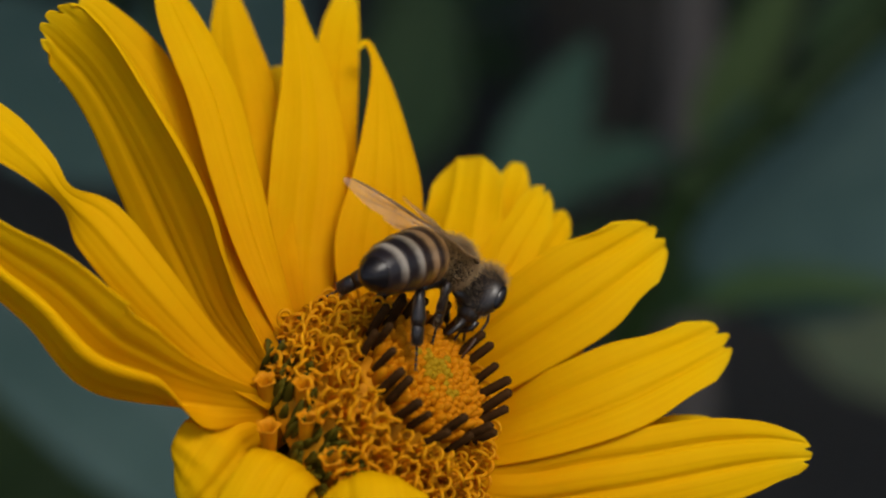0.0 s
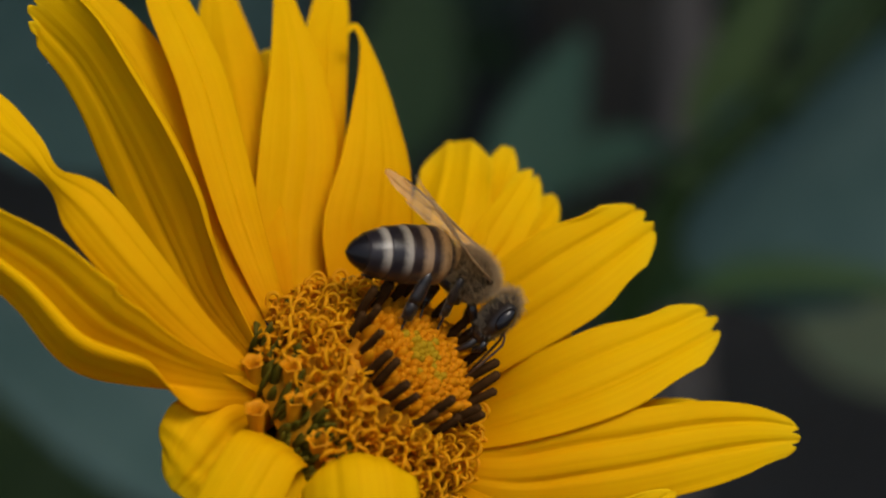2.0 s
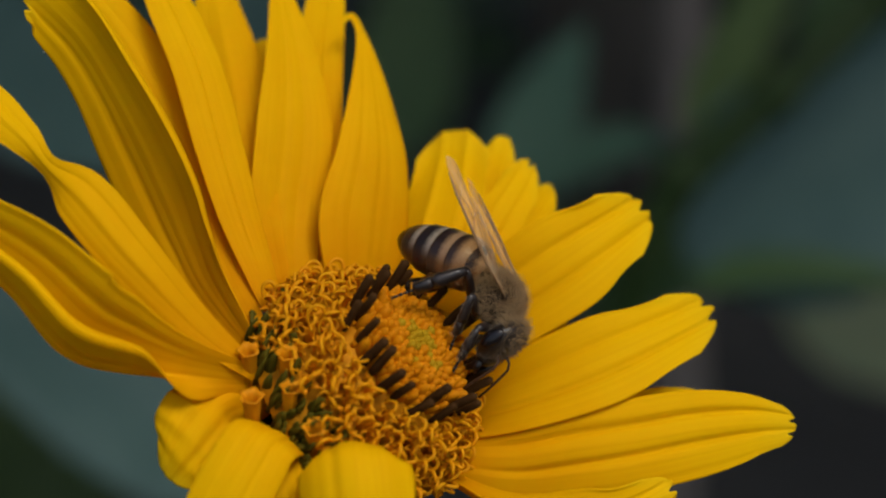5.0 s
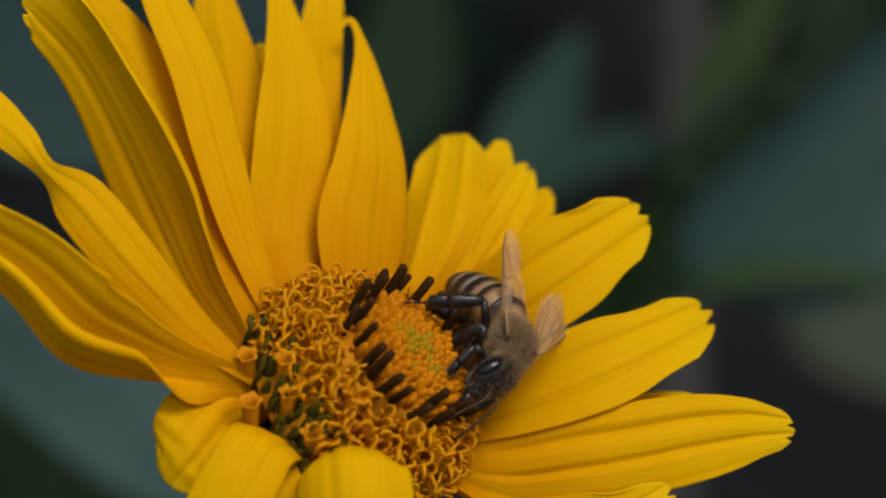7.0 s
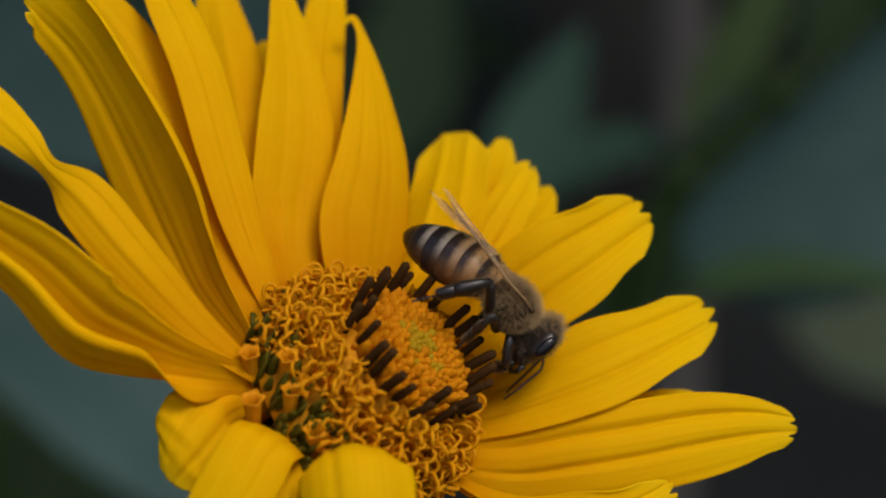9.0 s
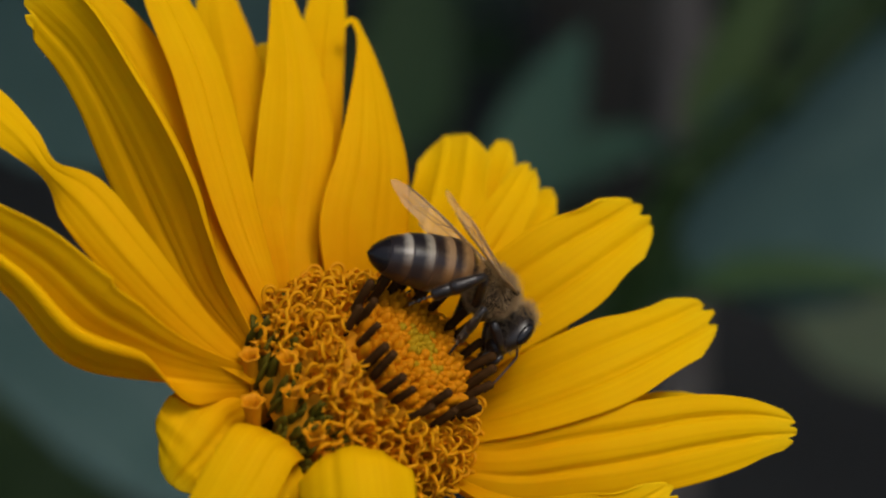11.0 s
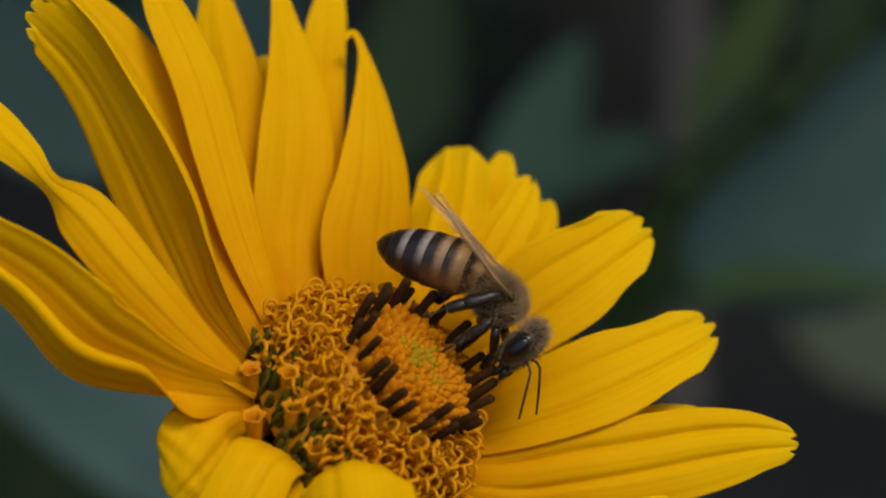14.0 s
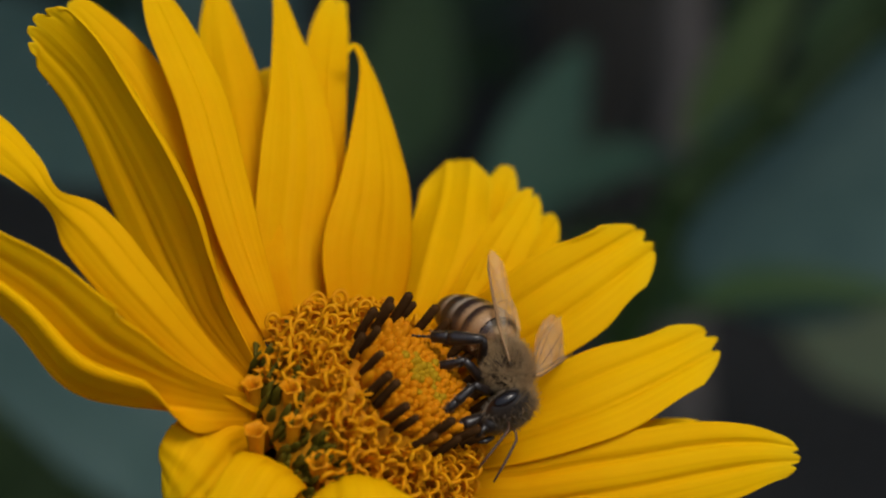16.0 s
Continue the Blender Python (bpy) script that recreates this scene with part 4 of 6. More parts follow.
def build_leg(femur, shin, hind):
    """Thigh along x from its root; the shin with its foot is a piece of its own that turns at the knee."""
    bm = bmesh.new()
    sweep(bm, [(-0.2 * MM, 0, 0), (0.25 * femur * MM, 0, 0.03 * MM), (0.7 * femur * MM, 0, 0.05 * MM), (femur * MM, 0, 0)],
          [0.28 * MM, 0.33 * MM, 0.30 * MM, 0.22 * MM], 10)
    leg = part("leg", bm, M_LEG, bee)
    bm = bmesh.new()
    w = 1.8 if hind else 1.28
    tib, bas = 0.46 * shin, 0.72 * shin
    sweep(bm, [Vector(p) * MM for p in ((-0.05, 0, 0), (0.3 * tib, 0, 0), (0.8 * tib, 0, 0), (tib, 0, 0))], [q * w * MM for q in (0.17, 0.24, 0.33, 0.30)], 10, flat=0.8)
    sweep(bm, [Vector(p) * MM for p in ((tib, 0, 0), (tib + 0.15, 0, 0), (bas - 0.15, 0, -0.02), (bas, 0, -0.03))], [q * w * MM for q in (0.26, 0.30, 0.27, 0.13)], 10, flat=0.75)
    n = 4
    for k in range(n):
        a, b = bas + (shin - bas) * k / n, bas + (shin - bas) * (k + 0.9) / n
        sweep(bm, [Vector(p) * MM for p in ((a, 0, -0.03), ((a + b) / 2, 0, -0.03), (b, 0, -0.04))], [0.07 * MM, 0.10 * MM, 0.08 * MM], 7)
    for y in (-0.09, 0.09):
        sweep(bm, [Vector(p) * MM for p in ((shin - 0.03, 0, -0.04), (shin + 0.12, y, -0.02), (shin + 0.18, y * 1.4, -0.14))], [0.05 * MM, 0.04 * MM, 0.015 * MM], 5)
    lower = part("shin", bm, M_LEG, leg)
    rng = random.Random(17)
    bm = bmesh.new()
    for _ in range(160):
        x, q = rng.uniform(0.1, bas), rng.uniform(0, 6.28)
        r = 0.2 * w
        p = Vector((x, 0.6 * r * math.cos(q), r * math.sin(q)))
        e = p + Vector((0.12, 0.20 * math.cos(q), 0.24 * math.sin(q)))
        sweep(bm, [p * MM, e * MM], [0.016 * MM, 0.005 * MM], 3)
    tagged(part("leg_hairs", bm, M_FUR_DARK, leg, smooth=False), kind="stuff").parent = lower
    return leg, lower


thorax = build_thorax()
abdomen = build_abdomen()
head = build_head()
wing_right, wing_left = build_wing(1), build_wing(-1)
legs = [build_leg(*LEGS[k]) for k in ("front", "middle", "hind") for _ in range(2)]


def turned(x, y, z, w, i, j, k):
    """A pose from millimetres and a quaternion."""
    return Matrix.Translation(Vector((x, y, z)) * MM) @ Quaternion((w, i, j, k)).to_matrix().to_4x4()


def motions():
    walk(bee, [
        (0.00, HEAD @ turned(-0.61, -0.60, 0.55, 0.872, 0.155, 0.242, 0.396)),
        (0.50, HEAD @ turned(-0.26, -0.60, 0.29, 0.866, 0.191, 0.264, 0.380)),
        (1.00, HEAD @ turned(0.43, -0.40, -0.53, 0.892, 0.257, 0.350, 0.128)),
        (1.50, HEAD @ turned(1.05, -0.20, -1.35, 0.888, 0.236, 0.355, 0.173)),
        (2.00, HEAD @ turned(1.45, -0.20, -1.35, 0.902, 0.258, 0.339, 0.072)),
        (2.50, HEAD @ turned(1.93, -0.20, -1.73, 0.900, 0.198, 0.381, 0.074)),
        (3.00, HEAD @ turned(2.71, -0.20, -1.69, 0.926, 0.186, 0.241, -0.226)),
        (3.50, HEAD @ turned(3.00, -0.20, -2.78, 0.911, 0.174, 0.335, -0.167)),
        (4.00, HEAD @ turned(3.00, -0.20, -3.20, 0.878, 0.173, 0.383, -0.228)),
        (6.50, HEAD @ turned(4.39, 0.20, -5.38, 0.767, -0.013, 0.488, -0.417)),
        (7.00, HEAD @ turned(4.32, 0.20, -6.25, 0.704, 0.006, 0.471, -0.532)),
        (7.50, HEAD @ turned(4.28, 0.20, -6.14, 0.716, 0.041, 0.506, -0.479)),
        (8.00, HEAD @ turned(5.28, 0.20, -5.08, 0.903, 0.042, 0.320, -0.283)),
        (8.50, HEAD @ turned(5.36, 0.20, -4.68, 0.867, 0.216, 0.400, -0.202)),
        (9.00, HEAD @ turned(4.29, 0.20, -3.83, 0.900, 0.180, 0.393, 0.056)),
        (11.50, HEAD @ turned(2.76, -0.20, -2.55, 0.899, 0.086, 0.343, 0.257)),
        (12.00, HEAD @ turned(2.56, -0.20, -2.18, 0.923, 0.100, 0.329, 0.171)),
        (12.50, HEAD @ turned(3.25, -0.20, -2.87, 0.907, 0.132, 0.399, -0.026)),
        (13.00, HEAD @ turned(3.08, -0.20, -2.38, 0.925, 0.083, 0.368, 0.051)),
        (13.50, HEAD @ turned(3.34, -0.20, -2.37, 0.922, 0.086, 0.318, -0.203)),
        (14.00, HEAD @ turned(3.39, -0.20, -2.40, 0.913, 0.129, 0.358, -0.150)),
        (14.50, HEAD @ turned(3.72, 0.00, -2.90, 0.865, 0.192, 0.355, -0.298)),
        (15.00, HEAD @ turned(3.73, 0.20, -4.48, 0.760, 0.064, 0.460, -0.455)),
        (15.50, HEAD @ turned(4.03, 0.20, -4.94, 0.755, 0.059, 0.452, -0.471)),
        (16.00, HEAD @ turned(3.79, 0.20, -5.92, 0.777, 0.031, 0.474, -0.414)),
    ])
    walk(abdomen, [
        (0.00, turned(-1.55, 0.00, 0.55, 0.967, -0.030, -0.229, 0.106)),
        (0.50, turned(-1.55, 0.00, 0.55, 0.970, -0.013, -0.228, 0.088)),
        (1.00, turned(-1.55, 0.00, 0.55, 0.951, -0.007, -0.228, 0.210)),
        (1.50, turned(-1.55, 0.00, 0.55, 0.970, -0.016, -0.216, 0.109)),
        (2.00, turned(-1.55, 0.00, 0.55, 0.962, 0.017, -0.176, 0.207)),
        (2.50, turned(-1.55, 0.00, 0.55, 0.959, 0.025, -0.239, 0.151)),
        (3.00, turned(-1.55, 0.00, 0.55, 0.968, 0.021, -0.143, 0.206)),
        (3.50, turned(-1.55, 0.00, 0.55, 0.958, -0.010, -0.192, 0.213)),
        (4.00, turned(-1.55, 0.00, 0.55, 0.961, -0.001, -0.228, 0.154)),
        (6.50, turned(-1.55, 0.00, 0.55, 0.954, 0.048, -0.296, -0.013)),
        (7.00, turned(-1.55, 0.00, 0.55, 0.952, 0.049, -0.267, 0.141)),
        (7.50, turned(-1.55, 0.00, 0.55, 0.949, 0.057, -0.307, 0.052)),
        (8.00, turned(-1.55, 0.00, 0.55, 0.982, 0.006, -0.157, 0.105)),
        (8.50, turned(-1.55, 0.00, 0.55, 0.985, 0.002, -0.129, 0.115)),
        (9.00, turned(-1.55, 0.00, 0.55, 0.940, -0.024, -0.206, -0.271)),
        (11.50, turned(-1.55, 0.00, 0.55, 0.971, -0.029, -0.236, 0.020)),
        (12.00, turned(-1.55, 0.00, 0.55, 0.979, -0.006, -0.186, 0.085)),
        (12.50, turned(-1.55, 0.00, 0.55, 0.958, -0.011, -0.252, -0.134)),
        (13.00, turned(-1.55, 0.00, 0.55, 0.953, -0.033, -0.220, -0.205)),
        (13.50, turned(-1.55, 0.00, 0.55, 0.976, 0.021, -0.168, 0.138)),
        (14.00, turned(-1.55, 0.00, 0.55, 0.976, 0.022, -0.216, 0.033)),
        (14.50, turned(-1.55, 0.00, 0.55, 0.959, 0.063, -0.204, 0.187)),
        (15.00, turned(-1.55, 0.00, 0.55, 0.942, 0.085, -0.314, 0.083)),
        (15.50, turned(-1.55, 0.00, 0.55, 0.963, 0.053, -0.259, 0.050)),
        (16.00, turned(-1.55, 0.00, 0.55, 0.958, 0.061, -0.281, 0.010)),
    ])
    walk(head, [
        (0.00, turned(2.64, -0.64, -0.22, 0.985, -0.098, 0.140, 0.013)),
        (0.50, turned(2.38, -0.32, -0.40, 0.982, -0.147, 0.119, -0.020)),
        (1.00, turned(2.24, -0.56, -0.62, 0.978, -0.193, 0.070, -0.025)),
        (1.50, turned(2.25, -0.20, -0.52, 0.982, -0.181, 0.058, -0.007)),
        (2.00, turned(2.14, -0.60, -0.40, 0.982, -0.180, 0.053, -0.034)),
        (2.50, turned(1.97, -0.49, -0.67, 0.991, -0.119, 0.060, -0.027)),
        (3.00, turned(1.97, -0.74, -0.31, 0.996, -0.064, 0.037, -0.040)),
        (3.50, turned(1.77, -0.49, -0.70, 0.998, -0.033, 0.055, -0.024)),
        (4.00, turned(1.61, -0.47, -0.82, 0.998, -0.006, 0.061, -0.020)),
        (6.50, turned(1.80, 0.02, -1.09, 0.976, -0.160, -0.131, 0.065)),
        (7.00, turned(1.77, -0.86, -0.96, 0.945, -0.221, -0.168, 0.173)),
        (7.50, turned(1.73, -0.33, -1.28, 0.950, -0.220, -0.193, 0.105)),
        (8.00, turned(2.05, -0.47, -0.44, 0.993, 0.114, 0.030, -0.021)),
        (8.50, turned(2.11, -0.35, -0.35, 0.998, -0.057, 0.030, -0.017)),
        (9.00, turned(2.40, 0.91, -0.34, 0.995, -0.069, 0.039, 0.054)),
        (11.50, turned(2.40, 0.00, -0.55, 0.998, -0.032, 0.054, 0.010)),
        (12.00, turned(2.47, -0.25, -0.41, 0.999, -0.019, 0.041, -0.008)),
        (12.50, turned(2.35, 0.39, -0.68, 0.998, 0.006, 0.052, 0.021)),
        (13.00, turned(2.20, 0.73, -0.63, 0.997, 0.046, 0.049, 0.041)),
        (13.50, turned(2.19, -0.60, -0.44, 0.997, 0.058, 0.032, -0.035)),
        (14.00, turned(2.38, -0.26, -0.61, 0.999, 0.021, 0.040, -0.016)),
        (14.50, turned(2.39, -0.92, -0.51, 0.997, -0.034, 0.035, -0.057)),
        (15.00, turned(1.56, -0.24, -0.94, 0.956, -0.248, -0.139, 0.070)),
        (15.50, turned(1.63, -0.20, -0.68, 0.954, -0.253, -0.135, 0.088)),
        (16.00, turned(1.89, 0.11, -0.79, 0.970, -0.201, -0.127, 0.043)),
    ])
    walk(wing_right, [
        (0.00, turned(0.75, -1.15, 1.10, -0.028, 0.065, -0.062, 0.996)),
        (0.50, turned(0.75, -1.15, 1.10, -0.132, 0.110, -0.018, 0.985)),
        (1.00, turned(0.75, -1.15, 1.10, -0.105, 0.139, 0.093, 0.980)),
        (1.50, turned(0.75, -1.15, 1.10, -0.016, 0.120, 0.058, 0.991)),
        (2.00, turned(0.75, -1.15, 1.10, -0.105, 0.164, 0.114, 0.974)),
        (2.50, turned(0.75, -1.15, 1.10, -0.007, 0.057, 0.092, 0.994)),
        (3.00, turned(0.75, -1.15, 1.10, -0.324, 0.182, 0.166, 0.913)),
        (3.50, turned(0.75, -1.15, 1.10, -0.282, 0.181, 0.116, 0.935)),
        (4.00, turned(0.75, -1.15, 1.10, -0.320, 0.236, 0.112, 0.911)),
        (6.50, turned(0.75, -1.15, 1.10, 0.065, 0.015, 0.050, 0.997)),
        (7.00, turned(0.75, -1.15, 1.10, -0.006, 0.031, 0.171, 0.985)),
        (7.50, turned(0.75, -1.15, 1.10, 0.040, 0.030, 0.168, 0.985)),
        (8.00, turned(0.75, -1.15, 1.10, -0.466, 0.219, 0.020, 0.857)),
        (8.50, turned(0.75, -1.15, 1.10, -0.248, 0.148, 0.164, 0.943)),
        (9.00, turned(0.75, -1.15, 1.10, 0.121, 0.048, 0.052, 0.990)),
        (11.50, turned(0.75, -1.15, 1.10, -0.132, 0.102, -0.185, 0.969)),
        (12.00, turned(0.75, -1.15, 1.10, -0.195, 0.115, -0.110, 0.968)),
        (12.50, turned(0.75, -1.15, 1.10, -0.028, 0.034, 0.051, 0.998)),
        (13.00, turned(0.75, -1.15, 1.10, -0.154, 0.008, 0.017, 0.988)),
        (13.50, turned(0.75, -1.15, 1.10, -0.425, 0.152, 0.098, 0.887)),
        (14.00, turned(0.75, -1.15, 1.10, -0.335, 0.174, 0.057, 0.924)),
        (14.50, turned(0.75, -1.15, 1.10, -0.360, 0.261, 0.114, 0.889)),
        (15.00, turned(0.75, -1.15, 1.10, 0.018, -0.014, 0.145, 0.989)),
        (15.50, turned(0.75, -1.15, 1.10, -0.004, 0.008, 0.150, 0.989)),
        (16.00, turned(0.75, -1.15, 1.10, 0.058, 0.027, 0.079, 0.995)),
    ])
    walk(wing_left, [
        (0.00, turned(0.75, 1.15, 1.10, 0.136, -0.028, -0.176, 0.975)),
        (0.50, turned(0.75, 1.15, 1.10, 0.114, -0.001, -0.157, 0.981)),
        (1.00, turned(0.75, 1.15, 1.10, 0.295, -0.099, 0.005, 0.950)),
        (1.50, turned(0.75, 1.15, 1.10, 0.366, -0.099, -0.029, 0.925)),
        (2.00, turned(0.75, 1.15, 1.10, 0.300, -0.087, 0.029, 0.950)),
        (2.50, turned(0.75, 1.15, 1.10, 0.163, -0.050, 0.063, 0.983)),
        (3.00, turned(0.75, 1.15, 1.10, -0.125, 0.062, 0.157, 0.978)),
        (3.50, turned(0.75, 1.15, 1.10, -0.055, 0.039, 0.124, 0.990)),
        (4.00, turned(0.75, 1.15, 1.10, -0.089, 0.058, 0.158, 0.982)),
        (6.50, turned(0.75, 1.15, 1.10, 0.251, 0.005, 0.177, 0.952)),
        (7.00, turned(0.75, 1.15, 1.10, 0.245, 0.026, 0.199, 0.948)),
        (7.50, turned(0.75, 1.15, 1.10, 0.248, 0.007, 0.175, 0.953)),
        (8.00, turned(0.75, 1.15, 1.10, -0.208, 0.071, 0.051, 0.974)),
        (8.50, turned(0.75, 1.15, 1.10, -0.067, -0.006, 0.185, 0.980)),
        (9.00, turned(0.75, 1.15, 1.10, 0.176, -0.035, 0.053, 0.982)),
        (11.50, turned(0.75, 1.15, 1.10, 0.241, -0.067, -0.259, 0.933)),
        (12.00, turned(0.75, 1.15, 1.10, 0.358, -0.094, -0.199, 0.907)),
        (12.50, turned(0.75, 1.15, 1.10, 0.046, -0.049, 0.033, 0.997)),
        (13.00, turned(0.75, 1.15, 1.10, 0.096, -0.078, -0.029, 0.992)),
        (13.50, turned(0.75, 1.15, 1.10, -0.124, 0.040, 0.055, 0.990)),
        (14.00, turned(0.75, 1.15, 1.10, -0.055, 0.025, 0.075, 0.995)),
        (14.50, turned(0.75, 1.15, 1.10, -0.155, 0.053, 0.200, 0.966)),
        (15.00, turned(0.75, 1.15, 1.10, 0.356, 0.042, 0.208, 0.910)),
        (15.50, turned(0.75, 1.15, 1.10, 0.356, 0.045, 0.216, 0.908)),
        (16.00, turned(0.75, 1.15, 1.10, 0.378, 0.082, 0.159, 0.908)),
    ])
    walk(legs[0][0], [
        (0.00, turned(1.30, -0.75, -1.30, 0.966, 0.230, 0.113, -0.035)),
        (0.50, turned(1.30, -0.75, -1.30, 0.931, 0.188, 0.312, -0.024)),
        (0.75, turned(1.30, -0.75, -1.30, 0.971, 0.061, 0.128, -0.191)),
        (1.00, turned(1.30, -0.75, -1.30, 0.936, -0.069, -0.072, -0.337)),
        (1.25, turned(1.30, -0.75, -1.30, 0.978, 0.098, 0.093, -0.160)),
        (1.50, turned(1.30, -0.75, -1.30, 0.934, 0.257, 0.247, 0.031)),
        (2.00, turned(1.30, -0.75, -1.30, 0.911, 0.181, 0.364, 0.074)),
        (2.50, turned(1.30, -0.75, -1.30, 0.926, 0.228, 0.276, 0.120)),
        (3.00, turned(1.30, -0.75, -1.30, 0.732, 0.300, 0.607, -0.075)),
        (3.50, turned(1.30, -0.75, -1.30, 0.726, 0.368, 0.572, -0.100)),
        (3.75, turned(1.30, -0.75, -1.30, 0.887, 0.229, 0.237, -0.322)),
        (4.00, turned(1.30, -0.75, -1.30, 0.862, 0.042, -0.144, -0.485)),
        (6.50, turned(1.30, -0.75, -1.30, 0.756, 0.084, -0.177, -0.625)),
        (7.00, turned(1.30, -0.75, -1.30, 0.722, 0.021, -0.336, -0.604)),
        (7.25, turned(1.30, -0.75, -1.30, 0.750, 0.101, 0.042, -0.653)),
        (7.50, turned(1.30, -0.75, -1.30, 0.663, 0.165, 0.414, -0.601)),
        (7.75, turned(1.30, -0.75, -1.30, -0.492, -0.240, -0.529, 0.649)),
        (8.00, turned(1.30, -0.75, -1.30, -0.298, -0.327, -0.601, 0.665)),
        (8.50, turned(1.30, -0.75, -1.30, -0.450, -0.369, -0.391, 0.713)),
        (8.75, turned(1.30, -0.75, -1.30, 0.620, 0.458, 0.349, -0.534)),
        (9.00, turned(1.30, -0.75, -1.30, 0.747, 0.510, 0.288, -0.315)),
        (11.50, turned(1.30, -0.75, -1.30, 0.841, 0.499, 0.204, -0.056)),
        (12.00, turned(1.30, -0.75, -1.30, 0.870, 0.400, 0.285, 0.048)),
        (12.50, turned(1.30, -0.75, -1.30, 0.872, 0.339, 0.319, 0.150)),
        (13.00, turned(1.30, -0.75, -1.30, 0.859, 0.336, 0.342, 0.178)),
        (13.50, turned(1.30, -0.75, -1.30, 0.692, 0.387, 0.610, -0.003)),
        (14.00, turned(1.30, -0.75, -1.30, 0.738, 0.395, 0.547, -0.017)),
        (14.50, turned(1.30, -0.75, -1.30, 0.717, 0.354, 0.524, -0.293)),
        (15.00, turned(1.30, -0.75, -1.30, 0.661, 0.333, 0.482, -0.469)),
        (15.25, turned(1.30, -0.75, -1.30, 0.791, 0.232, 0.185, -0.535)),
        (15.50, turned(1.30, -0.75, -1.30, 0.826, 0.104, -0.134, -0.538)),
        (16.00, turned(1.30, -0.75, -1.30, 0.778, 0.073, -0.190, -0.594)),
    ])
    walk(legs[1][0], [
        (0.00, turned(1.30, 0.75, -1.30, 0.885, -0.358, 0.015, 0.298)),
        (0.50, turned(1.30, 0.75, -1.30, 0.867, -0.390, 0.043, 0.307)),
        (1.00, turned(1.30, 0.75, -1.30, 0.834, -0.280, -0.070, 0.469)),
        (1.50, turned(1.30, 0.75, -1.30, 0.819, -0.196, -0.083, 0.533)),
        (2.00, turned(1.30, 0.75, -1.30, 0.815, -0.258, 0.055, 0.516)),
        (2.50, turned(1.30, 0.75, -1.30, 0.842, -0.240, -0.041, 0.482)),
        (2.75, turned(1.30, 0.75, -1.30, 0.783, -0.261, 0.201, 0.528)),
        (3.00, turned(1.30, 0.75, -1.30, 0.667, -0.267, 0.427, 0.549)),
        (3.50, turned(1.30, 0.75, -1.30, 0.794, -0.159, 0.128, 0.573)),
        (4.00, turned(1.30, 0.75, -1.30, 0.801, -0.176, 0.119, 0.559)),
        (5.25, turned(1.30, 0.75, -1.30, 0.737, -0.240, 0.291, 0.561)),
        (6.50, turned(1.30, 0.75, -1.30, 0.629, -0.309, 0.439, 0.563)),
        (7.00, turned(1.30, 0.75, -1.30, 0.859, -0.263, 0.415, 0.145)),
        (7.50, turned(1.30, 0.75, -1.30, 0.734, -0.213, 0.458, 0.454)),
        (8.00, turned(1.30, 0.75, -1.30, 0.555, -0.203, 0.463, 0.661)),
        (8.50, turned(1.30, 0.75, -1.30, 0.735, -0.208, 0.219, 0.607)),
        (9.00, turned(1.30, 0.75, -1.30, 0.818, -0.169, -0.151, 0.529)),
        (11.50, turned(1.30, 0.75, -1.30, 0.881, -0.283, -0.086, 0.370)),
        (12.00, turned(1.30, 0.75, -1.30, 0.886, -0.252, 0.004, 0.390)),
        (12.50, turned(1.30, 0.75, -1.30, 0.847, -0.102, -0.013, 0.522)),
        (13.00, turned(1.30, 0.75, -1.30, 0.866, -0.167, 0.029, 0.471)),
        (13.50, turned(1.30, 0.75, -1.30, 0.730, -0.206, 0.331, 0.561)),
        (14.00, turned(1.30, 0.75, -1.30, 0.773, -0.236, 0.244, 0.536)),
        (14.50, turned(1.30, 0.75, -1.30, 0.710, -0.256, 0.325, 0.570)),
        (15.00, turned(1.30, 0.75, -1.30, 0.613, -0.358, 0.453, 0.539)),
        (15.25, turned(1.30, 0.75, -1.30, 0.741, -0.406, 0.454, 0.284)),
        (15.50, turned(1.30, 0.75, -1.30, 0.807, -0.419, 0.416, 0.005)),
        (16.00, turned(1.30, 0.75, -1.30, 0.861, -0.274, 0.330, -0.273)),
    ])
